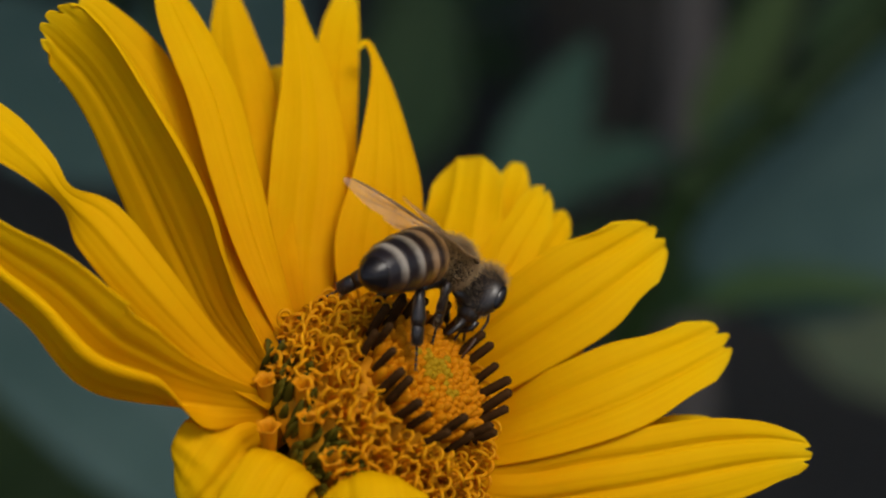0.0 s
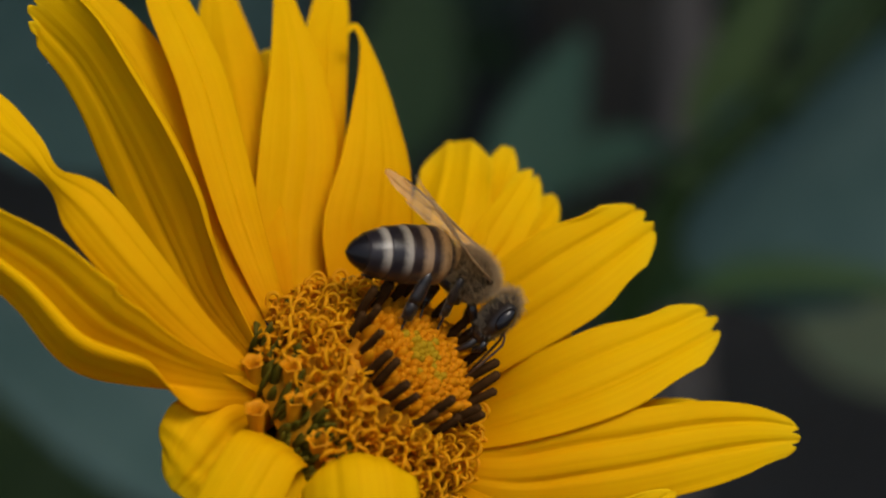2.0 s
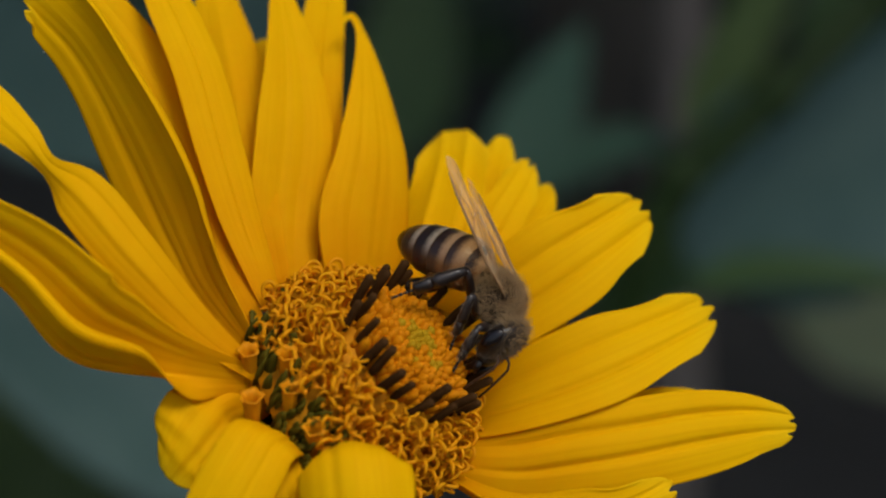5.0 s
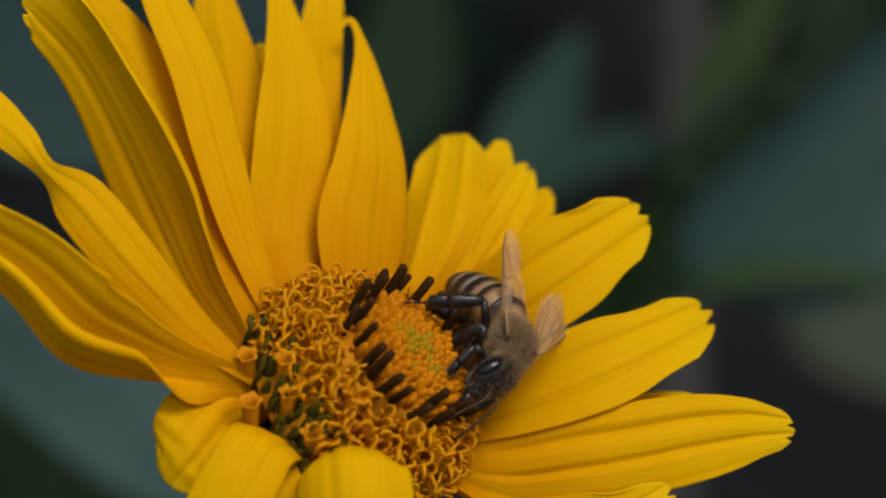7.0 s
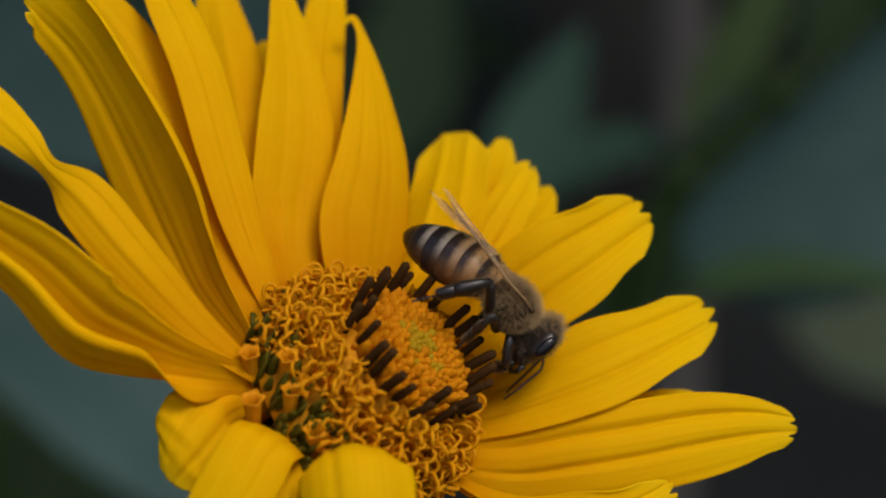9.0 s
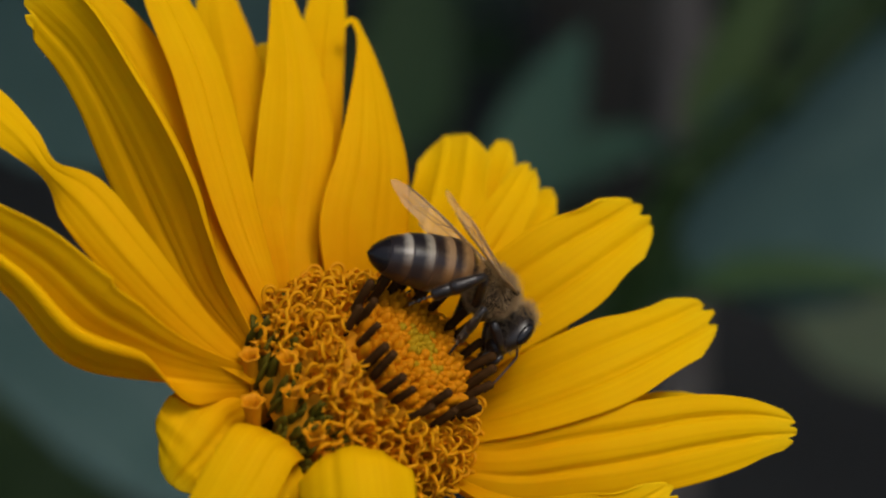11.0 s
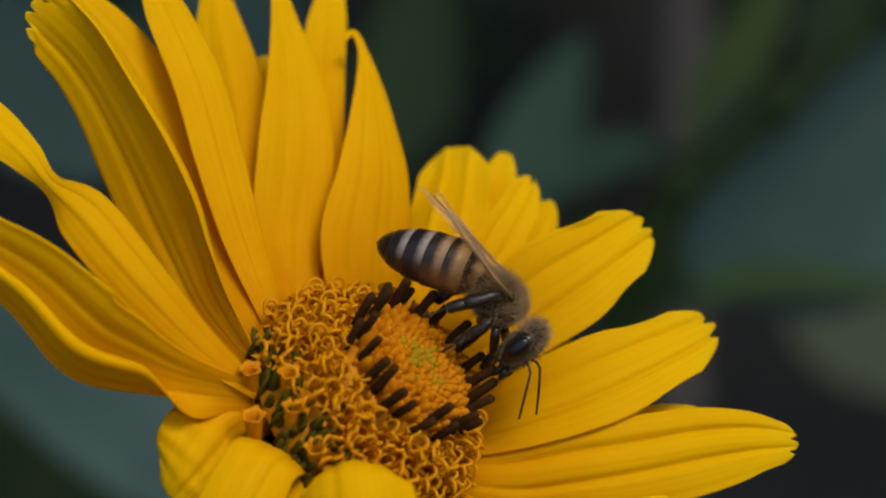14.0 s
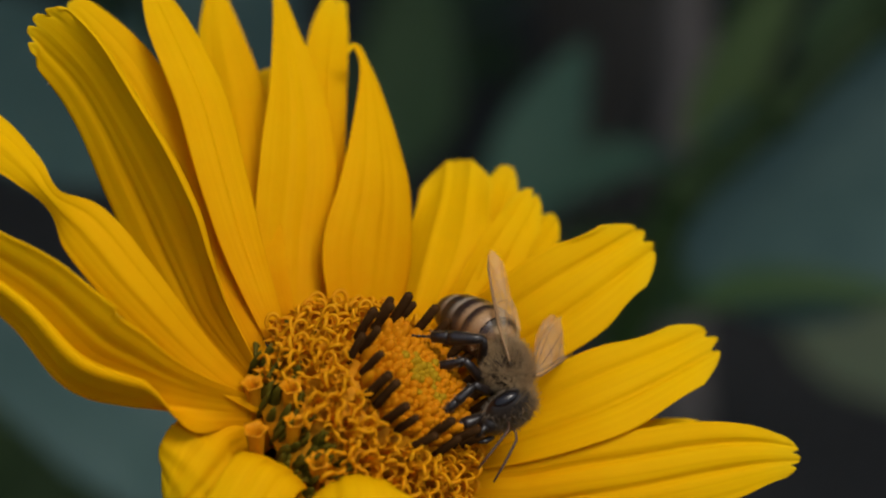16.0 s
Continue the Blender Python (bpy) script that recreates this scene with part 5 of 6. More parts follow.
    walk(legs[2][0], [
        (0.00, turned(0.20, -0.85, -1.50, -0.309, 0.074, 0.192, 0.929)),
        (0.50, turned(0.20, -0.85, -1.50, -0.343, 0.064, 0.210, 0.913)),
        (1.00, turned(0.20, -0.85, -1.50, -0.374, 0.120, 0.430, 0.813)),
        (1.50, turned(0.20, -0.85, -1.50, -0.308, 0.329, 0.299, 0.841)),
        (2.00, turned(0.20, -0.85, -1.50, -0.331, 0.379, 0.328, 0.799)),
        (2.50, turned(0.20, -0.85, -1.50, -0.407, 0.360, 0.224, 0.809)),
        (3.00, turned(0.20, -0.85, -1.50, 0.520, -0.484, -0.156, -0.686)),
        (3.50, turned(0.20, -0.85, -1.50, 0.507, -0.507, -0.141, -0.682)),
        (3.75, turned(0.20, -0.85, -1.50, 0.612, -0.290, -0.325, -0.660)),
        (4.00, turned(0.20, -0.85, -1.50, 0.655, -0.045, -0.480, -0.582)),
        (5.25, turned(0.20, -0.85, -1.50, 0.586, -0.175, -0.315, -0.726)),
        (6.50, turned(0.20, -0.85, -1.50, 0.529, -0.316, -0.107, -0.780)),
        (7.00, turned(0.20, -0.85, -1.50, 0.501, -0.356, -0.160, -0.772)),
        (7.50, turned(0.20, -0.85, -1.50, -0.464, 0.369, 0.140, 0.793)),
        (8.00, turned(0.20, -0.85, -1.50, -0.358, 0.445, -0.046, 0.820)),
        (8.50, turned(0.20, -0.85, -1.50, -0.349, 0.336, 0.119, 0.867)),
        (9.00, turned(0.20, -0.85, -1.50, -0.391, 0.232, 0.012, 0.890)),
        (11.50, turned(0.20, -0.85, -1.50, -0.443, 0.076, 0.066, 0.891)),
        (12.00, turned(0.20, -0.85, -1.50, 0.542, -0.064, -0.155, -0.823)),
        (12.50, turned(0.20, -0.85, -1.50, 0.559, -0.206, -0.288, -0.749)),
        (13.00, turned(0.20, -0.85, -1.50, 0.658, -0.072, -0.193, -0.724)),
        (13.50, turned(0.20, -0.85, -1.50, 0.760, -0.180, -0.167, -0.601)),
        (14.00, turned(0.20, -0.85, -1.50, 0.783, -0.241, -0.153, -0.553)),
        (14.50, turned(0.20, -0.85, -1.50, 0.713, -0.432, -0.187, -0.520)),
        (15.00, turned(0.20, -0.85, -1.50, 0.767, -0.224, -0.152, -0.581)),
        (15.50, turned(0.20, -0.85, -1.50, 0.710, -0.118, -0.119, -0.684)),
        (16.00, turned(0.20, -0.85, -1.50, 0.607, -0.167, 0.012, -0.777)),
    ])
    walk(legs[3][0], [
        (0.00, turned(0.20, 0.85, -1.50, 0.732, -0.069, 0.088, 0.672)),
        (0.50, turned(0.20, 0.85, -1.50, 0.682, 0.099, 0.164, 0.706)),
        (1.00, turned(0.20, 0.85, -1.50, 0.555, -0.051, 0.378, 0.739)),
        (1.50, turned(0.20, 0.85, -1.50, 0.492, 0.056, 0.398, 0.772)),
        (2.00, turned(0.20, 0.85, -1.50, 0.377, 0.041, 0.444, 0.812)),
        (2.50, turned(0.20, 0.85, -1.50, 0.475, 0.134, 0.250, 0.833)),
        (3.00, turned(0.20, 0.85, -1.50, 0.443, 0.091, 0.259, 0.853)),
        (3.50, turned(0.20, 0.85, -1.50, 0.523, 0.231, 0.098, 0.814)),
        (4.00, turned(0.20, 0.85, -1.50, 0.541, 0.244, 0.057, 0.803)),
        (5.25, turned(0.20, 0.85, -1.50, 0.331, 0.240, 0.147, 0.901)),
        (6.50, turned(0.20, 0.85, -1.50, 0.112, 0.156, 0.203, 0.960)),
        (7.00, turned(0.20, 0.85, -1.50, -0.124, 0.187, 0.238, 0.945)),
        (7.50, turned(0.20, 0.85, -1.50, -0.177, 0.233, 0.153, 0.944)),
        (8.00, turned(0.20, 0.85, -1.50, 0.143, 0.382, 0.108, 0.906)),
        (8.50, turned(0.20, 0.85, -1.50, 0.387, 0.216, 0.122, 0.888)),
        (9.00, turned(0.20, 0.85, -1.50, 0.593, 0.233, -0.255, 0.727)),
        (11.50, turned(0.20, 0.85, -1.50, 0.696, 0.070, -0.402, 0.591)),
        (12.00, turned(0.20, 0.85, -1.50, 0.729, 0.108, -0.311, 0.600)),
        (12.50, turned(0.20, 0.85, -1.50, 0.712, 0.188, -0.082, 0.672)),
        (13.00, turned(0.20, 0.85, -1.50, 0.740, 0.135, -0.185, 0.633)),
        (13.50, turned(0.20, 0.85, -1.50, 0.676, 0.070, 0.120, 0.724)),
        (14.00, turned(0.20, 0.85, -1.50, 0.715, 0.008, 0.040, 0.698)),
        (14.50, turned(0.20, 0.85, -1.50, 0.663, -0.072, 0.208, 0.716)),
        (15.00, turned(0.20, 0.85, -1.50, 0.394, -0.177, 0.229, 0.872)),
        (15.50, turned(0.20, 0.85, -1.50, 0.184, -0.156, 0.194, 0.951)),
        (16.00, turned(0.20, 0.85, -1.50, 0.117, 0.089, 0.124, 0.981)),
    ])
    walk(legs[4][0], [
        (0.00, turned(-0.90, -1.00, -1.00, -0.113, -0.219, 0.233, 0.941)),
        (0.50, turned(-0.90, -1.00, -1.00, -0.151, -0.208, 0.292, 0.921)),
        (1.00, turned(-0.90, -1.00, -1.00, -0.243, -0.036, 0.232, 0.941)),
        (1.50, turned(-0.90, -1.00, -1.00, -0.220, 0.054, 0.156, 0.962)),
        (2.00, turned(-0.90, -1.00, -1.00, -0.322, 0.096, 0.247, 0.909)),
        (2.50, turned(-0.90, -1.00, -1.00, -0.358, 0.072, 0.187, 0.912)),
        (3.00, turned(-0.90, -1.00, -1.00, 0.536, -0.175, -0.265, -0.782)),
        (3.50, turned(-0.90, -1.00, -1.00, -0.407, 0.273, 0.161, 0.857)),
        (4.00, turned(-0.90, -1.00, -1.00, 0.503, -0.307, -0.208, -0.781)),
        (6.50, turned(-0.90, -1.00, -1.00, 0.580, -0.227, -0.200, -0.756)),
        (7.00, turned(-0.90, -1.00, -1.00, 0.566, -0.228, -0.295, -0.735)),
        (7.50, turned(-0.90, -1.00, -1.00, 0.513, -0.233, -0.305, -0.768)),
        (8.00, turned(-0.90, -1.00, -1.00, -0.324, 0.400, 0.206, 0.832)),
        (8.50, turned(-0.90, -1.00, -1.00, -0.300, 0.348, 0.230, 0.858)),
        (9.00, turned(-0.90, -1.00, -1.00, -0.215, 0.348, 0.045, 0.911)),
        (11.50, turned(-0.90, -1.00, -1.00, -0.286, 0.333, -0.106, 0.892)),
        (12.00, turned(-0.90, -1.00, -1.00, -0.425, 0.423, -0.032, 0.799)),
        (12.50, turned(-0.90, -1.00, -1.00, -0.493, 0.461, 0.095, 0.732)),
        (13.00, turned(-0.90, -1.00, -1.00, 0.530, -0.456, -0.031, -0.714)),
        (13.50, turned(-0.90, -1.00, -1.00, 0.642, -0.542, -0.221, -0.496)),
        (14.00, turned(-0.90, -1.00, -1.00, 0.637, -0.541, -0.207, -0.509)),
        (14.50, turned(-0.90, -1.00, -1.00, 0.580, -0.596, -0.318, -0.455)),
        (15.00, turned(-0.90, -1.00, -1.00, 0.720, -0.381, -0.288, -0.504)),
        (15.50, turned(-0.90, -1.00, -1.00, 0.691, -0.362, -0.207, -0.590)),
        (16.00, turned(-0.90, -1.00, -1.00, 0.612, -0.421, -0.115, -0.659)),
    ])
    walk(legs[5][0], [
        (0.00, turned(-0.90, 1.00, -1.00, 0.588, -0.195, 0.186, 0.763)),
        (0.50, turned(-0.90, 1.00, -1.00, 0.590, -0.165, 0.180, 0.770)),
        (1.00, turned(-0.90, 1.00, -1.00, 0.475, -0.207, 0.328, 0.790)),
        (1.50, turned(-0.90, 1.00, -1.00, 0.502, -0.174, 0.291, 0.796)),
        (2.00, turned(-0.90, 1.00, -1.00, 0.407, -0.202, 0.370, 0.810)),
        (2.50, turned(-0.90, 1.00, -1.00, 0.415, -0.205, 0.326, 0.825)),
        (3.00, turned(-0.90, 1.00, -1.00, 0.056, -0.145, 0.456, 0.876)),
        (3.50, turned(-0.90, 1.00, -1.00, 0.107, -0.175, 0.375, 0.904)),
        (4.00, turned(-0.90, 1.00, -1.00, 0.066, -0.264, 0.346, 0.898)),
        (6.50, turned(-0.90, 1.00, -1.00, -0.241, -0.219, 0.163, 0.931)),
        (7.00, turned(-0.90, 1.00, -1.00, -0.390, -0.157, 0.156, 0.894)),
        (7.50, turned(-0.90, 1.00, -1.00, -0.359, -0.056, 0.127, 0.923)),
        (8.00, turned(-0.90, 1.00, -1.00, -0.018, 0.260, 0.211, 0.942)),
        (8.50, turned(-0.90, 1.00, -1.00, 0.184, 0.138, 0.252, 0.940)),
        (9.00, turned(-0.90, 1.00, -1.00, 0.492, 0.256, -0.053, 0.830)),
        (11.50, turned(-0.90, 1.00, -1.00, 0.604, 0.141, -0.162, 0.767)),
        (12.00, turned(-0.90, 1.00, -1.00, 0.562, 0.148, -0.050, 0.812)),
        (12.50, turned(-0.90, 1.00, -1.00, 0.394, -0.045, 0.248, 0.884)),
        (13.00, turned(-0.90, 1.00, -1.00, 0.488, 0.118, 0.057, 0.863)),
        (13.50, turned(-0.90, 1.00, -1.00, 0.290, 0.105, 0.247, 0.918)),
        (14.00, turned(-0.90, 1.00, -1.00, 0.377, 0.142, 0.146, 0.903)),
        (14.50, turned(-0.90, 1.00, -1.00, 0.272, 0.117, 0.309, 0.904)),
        (15.00, turned(-0.90, 1.00, -1.00, -0.110, -0.090, 0.283, 0.949)),
        (15.50, turned(-0.90, 1.00, -1.00, -0.218, -0.038, 0.243, 0.945)),
        (16.00, turned(-0.90, 1.00, -1.00, -0.202, 0.106, 0.191, 0.955)),
    ])
    walk(legs[0][1], [
        (0.00, turned(2.00, 0.00, 0.00, 0.957, -0.000, 0.290, 0.000)),
        (0.50, turned(2.00, 0.00, 0.00, 0.968, -0.000, 0.251, 0.000)),
        (0.75, turned(2.00, 0.00, 0.00, 0.814, -0.000, 0.581, 0.000)),
        (1.00, turned(2.00, 0.00, 0.00, 0.553, 0.000, 0.833, 0.000)),
        (1.50, turned(2.00, 0.00, 0.00, 0.890, 0.000, 0.457, 0.000)),
        (2.00, turned(2.00, 0.00, 0.00, 0.945, -0.000, 0.328, 0.000)),
        (2.50, turned(2.00, 0.00, 0.00, 0.943, 0.000, 0.334, -0.000)),
        (3.00, turned(2.00, 0.00, 0.00, 0.968, 0.000, 0.251, -0.000)),
        (3.50, turned(2.00, 0.00, 0.00, 0.968, 0.000, 0.251, 0.000)),
        (3.75, turned(2.00, 0.00, 0.00, 0.835, 0.000, 0.551, 0.000)),
        (4.00, turned(2.00, 0.00, 0.00, 0.612, 0.000, 0.791, -0.000)),
        (6.50, turned(2.00, 0.00, 0.00, 0.683, -0.000, 0.731, 0.000)),
        (7.00, turned(2.00, 0.00, 0.00, 0.630, 0.000, 0.777, -0.000)),
        (7.50, turned(2.00, 0.00, 0.00, 0.762, 0.000, 0.648, -0.000)),
        (8.00, turned(2.00, 0.00, 0.00, 0.949, 0.000, 0.316, 0.000)),
        (8.50, turned(2.00, 0.00, 0.00, 0.832, 0.000, 0.555, 0.000)),
        (9.00, turned(2.00, 0.00, 0.00, 0.789, 0.000, 0.615, 0.000)),
        (11.50, turned(2.00, 0.00, 0.00, 0.906, 0.000, 0.424, -0.000)),
        (12.00, turned(2.00, 0.00, 0.00, 0.941, 0.000, 0.338, -0.000)),
        (12.50, turned(2.00, 0.00, 0.00, 0.887, 0.000, 0.462, -0.000)),
        (13.00, turned(2.00, 0.00, 0.00, 0.949, -0.000, 0.316, -0.000)),
        (13.50, turned(2.00, 0.00, 0.00, 0.968, -0.000, 0.251, 0.000)),
        (14.00, turned(2.00, 0.00, 0.00, 0.968, 0.000, 0.251, 0.000)),
        (14.50, turned(2.00, 0.00, 0.00, 0.906, -0.000, 0.424, 0.000)),
        (15.00, turned(2.00, 0.00, 0.00, 0.873, -0.000, 0.488, 0.000)),
        (15.50, turned(2.00, 0.00, 0.00, 0.690, -0.000, 0.724, -0.000)),
        (16.00, turned(2.00, 0.00, 0.00, 0.790, -0.000, 0.613, -0.000)),
    ])
    walk(legs[1][1], [
        (0.00, turned(2.00, 0.00, 0.00, 0.849, 0.000, 0.528, 0.000)),
        (0.50, turned(2.00, 0.00, 0.00, 0.855, -0.000, 0.518, 0.000)),
        (1.00, turned(2.00, 0.00, 0.00, 0.740, -0.000, 0.672, -0.000)),
        (1.50, turned(2.00, 0.00, 0.00, 0.675, -0.000, 0.738, -0.000)),
        (2.00, turned(2.00, 0.00, 0.00, 0.758, 0.000, 0.652, 0.000)),
        (2.50, turned(2.00, 0.00, 0.00, 0.764, 0.000, 0.645, 0.000)),
        (3.00, turned(2.00, 0.00, 0.00, 0.951, 0.000, 0.309, 0.000)),
        (3.50, turned(2.00, 0.00, 0.00, 0.807, -0.000, 0.590, 0.000)),
        (4.00, turned(2.00, 0.00, 0.00, 0.820, 0.000, 0.573, -0.000)),
        (6.50, turned(2.00, 0.00, 0.00, 0.968, -0.000, 0.251, 0.000)),
        (7.00, turned(2.00, 0.00, 0.00, 0.893, -0.000, 0.450, 0.000)),
        (7.50, turned(2.00, 0.00, 0.00, 0.914, 0.000, 0.405, 0.000)),
        (8.00, turned(2.00, 0.00, 0.00, 0.946, 0.000, 0.323, -0.000)),
        (8.50, turned(2.00, 0.00, 0.00, 0.760, 0.000, 0.650, 0.000)),
        (9.00, turned(2.00, 0.00, 0.00, 0.641, -0.000, 0.767, -0.000)),
        (11.50, turned(2.00, 0.00, 0.00, 0.826, -0.000, 0.564, -0.000)),
        (12.00, turned(2.00, 0.00, 0.00, 0.859, 0.000, 0.512, 0.000)),
        (12.50, turned(2.00, 0.00, 0.00, 0.754, 0.000, 0.657, -0.000)),
        (13.00, turned(2.00, 0.00, 0.00, 0.846, 0.000, 0.534, -0.000)),
        (13.50, turned(2.00, 0.00, 0.00, 0.948, 0.000, 0.318, 0.000)),
        (14.00, turned(2.00, 0.00, 0.00, 0.915, 0.000, 0.404, -0.000)),
        (14.50, turned(2.00, 0.00, 0.00, 0.872, 0.000, 0.490, 0.000)),
        (15.00, turned(2.00, 0.00, 0.00, 0.968, 0.000, 0.251, -0.000)),
        (15.50, turned(2.00, 0.00, 0.00, 0.968, -0.000, 0.251, 0.000)),
        (16.00, turned(2.00, 0.00, 0.00, 0.968, 0.000, 0.251, -0.000)),
    ])
    walk(legs[2][1], [
        (0.00, turned(2.10, 0.00, 0.00, 0.448, 0.000, 0.894, 0.000)),
        (0.50, turned(2.10, 0.00, 0.00, 0.440, -0.000, 0.898, 0.000)),
        (1.00, turned(2.10, 0.00, 0.00, 0.337, -0.000, 0.942, 0.000)),
        (1.50, turned(2.10, 0.00, 0.00, 0.179, 0.000, 0.984, 0.000)),
        (2.00, turned(2.10, 0.00, 0.00, 0.179, -0.000, 0.984, -0.000)),
        (2.50, turned(2.10, 0.00, 0.00, 0.153, -0.000, 0.988, 0.000)),
        (3.00, turned(2.10, 0.00, 0.00, 0.264, -0.000, 0.965, -0.000)),
        (3.50, turned(2.10, 0.00, 0.00, 0.136, -0.000, 0.991, 0.000)),
        (4.00, turned(2.10, 0.00, 0.00, 0.273, 0.000, 0.962, 0.000)),
        (6.50, turned(2.10, 0.00, 0.00, 0.368, 0.000, 0.930, 0.000)),
        (7.00, turned(2.10, 0.00, 0.00, 0.424, -0.000, 0.906, -0.000)),
        (7.50, turned(2.10, 0.00, 0.00, 0.375, 0.000, 0.927, 0.000)),
        (8.00, turned(2.10, 0.00, 0.00, 0.450, 0.000, 0.893, 0.000)),
        (8.50, turned(2.10, 0.00, 0.00, 0.410, -0.000, 0.912, -0.000)),
        (9.00, turned(2.10, 0.00, 0.00, 0.376, -0.000, 0.927, -0.000)),
        (11.50, turned(2.10, 0.00, 0.00, 0.378, -0.000, 0.926, -0.000)),
        (12.00, turned(2.10, 0.00, 0.00, 0.385, 0.000, 0.923, 0.000)),
        (12.50, turned(2.10, 0.00, 0.00, 0.293, 0.000, 0.956, 0.000)),
        (13.00, turned(2.10, 0.00, 0.00, 0.371, -0.000, 0.929, 0.000)),
        (13.50, turned(2.10, 0.00, 0.00, 0.391, 0.000, 0.920, -0.000)),
        (14.00, turned(2.10, 0.00, 0.00, 0.398, 0.000, 0.918, -0.000)),
        (14.50, turned(2.10, 0.00, 0.00, 0.439, 0.000, 0.898, 0.000)),
        (15.00, turned(2.10, 0.00, 0.00, 0.609, -0.000, 0.793, -0.000)),
        (15.50, turned(2.10, 0.00, 0.00, 0.729, 0.000, 0.684, -0.000)),
        (16.00, turned(2.10, 0.00, 0.00, 0.696, 0.000, 0.718, -0.000)),
    ])
    walk(legs[3][1], [
        (0.00, turned(2.10, 0.00, 0.00, 0.864, 0.000, 0.503, -0.000)),
        (0.50, turned(2.10, 0.00, 0.00, 0.510, 0.000, 0.860, -0.000)),
        (1.00, turned(2.10, 0.00, 0.00, 0.504, 0.000, 0.864, -0.000)),
        (1.50, turned(2.10, 0.00, 0.00, 0.459, -0.000, 0.888, 0.000)),
        (2.00, turned(2.10, 0.00, 0.00, 0.472, -0.000, 0.882, 0.000)),
        (2.50, turned(2.10, 0.00, 0.00, 0.357, -0.000, 0.934, 0.000)),
        (3.00, turned(2.10, 0.00, 0.00, 0.681, 0.000, 0.733, -0.000)),
        (3.50, turned(2.10, 0.00, 0.00, 0.550, 0.000, 0.835, 0.000)),
        (4.00, turned(2.10, 0.00, 0.00, 0.482, -0.000, 0.876, 0.000)),
        (6.50, turned(2.10, 0.00, 0.00, 0.621, -0.000, 0.784, 0.000)),
        (7.00, turned(2.10, 0.00, 0.00, 0.662, -0.000, 0.750, -0.000)),
        (7.50, turned(2.10, 0.00, 0.00, 0.600, 0.000, 0.800, 0.000)),
        (8.00, turned(2.10, 0.00, 0.00, 0.575, 0.000, 0.818, 0.000)),
        (8.50, turned(2.10, 0.00, 0.00, 0.506, -0.000, 0.862, -0.000)),
        (9.00, turned(2.10, 0.00, 0.00, 0.416, -0.000, 0.909, 0.000)),
        (11.50, turned(2.10, 0.00, 0.00, 0.540, 0.000, 0.841, -0.000)),
        (12.00, turned(2.10, 0.00, 0.00, 0.536, 0.000, 0.844, -0.000)),
        (12.50, turned(2.10, 0.00, 0.00, 0.533, -0.000, 0.846, 0.000)),
        (13.00, turned(2.10, 0.00, 0.00, 0.559, -0.000, 0.829, 0.000)),
        (13.50, turned(2.10, 0.00, 0.00, 0.637, -0.000, 0.771, 0.000)),
        (14.00, turned(2.10, 0.00, 0.00, 0.625, 0.000, 0.781, 0.000)),
        (14.50, turned(2.10, 0.00, 0.00, 0.622, 0.000, 0.783, 0.000)),
        (15.00, turned(2.10, 0.00, 0.00, 0.693, 0.000, 0.721, 0.000)),
        (15.50, turned(2.10, 0.00, 0.00, 0.697, 0.000, 0.717, -0.000)),
        (16.00, turned(2.10, 0.00, 0.00, 0.577, -0.000, 0.817, 0.000)),
    ])
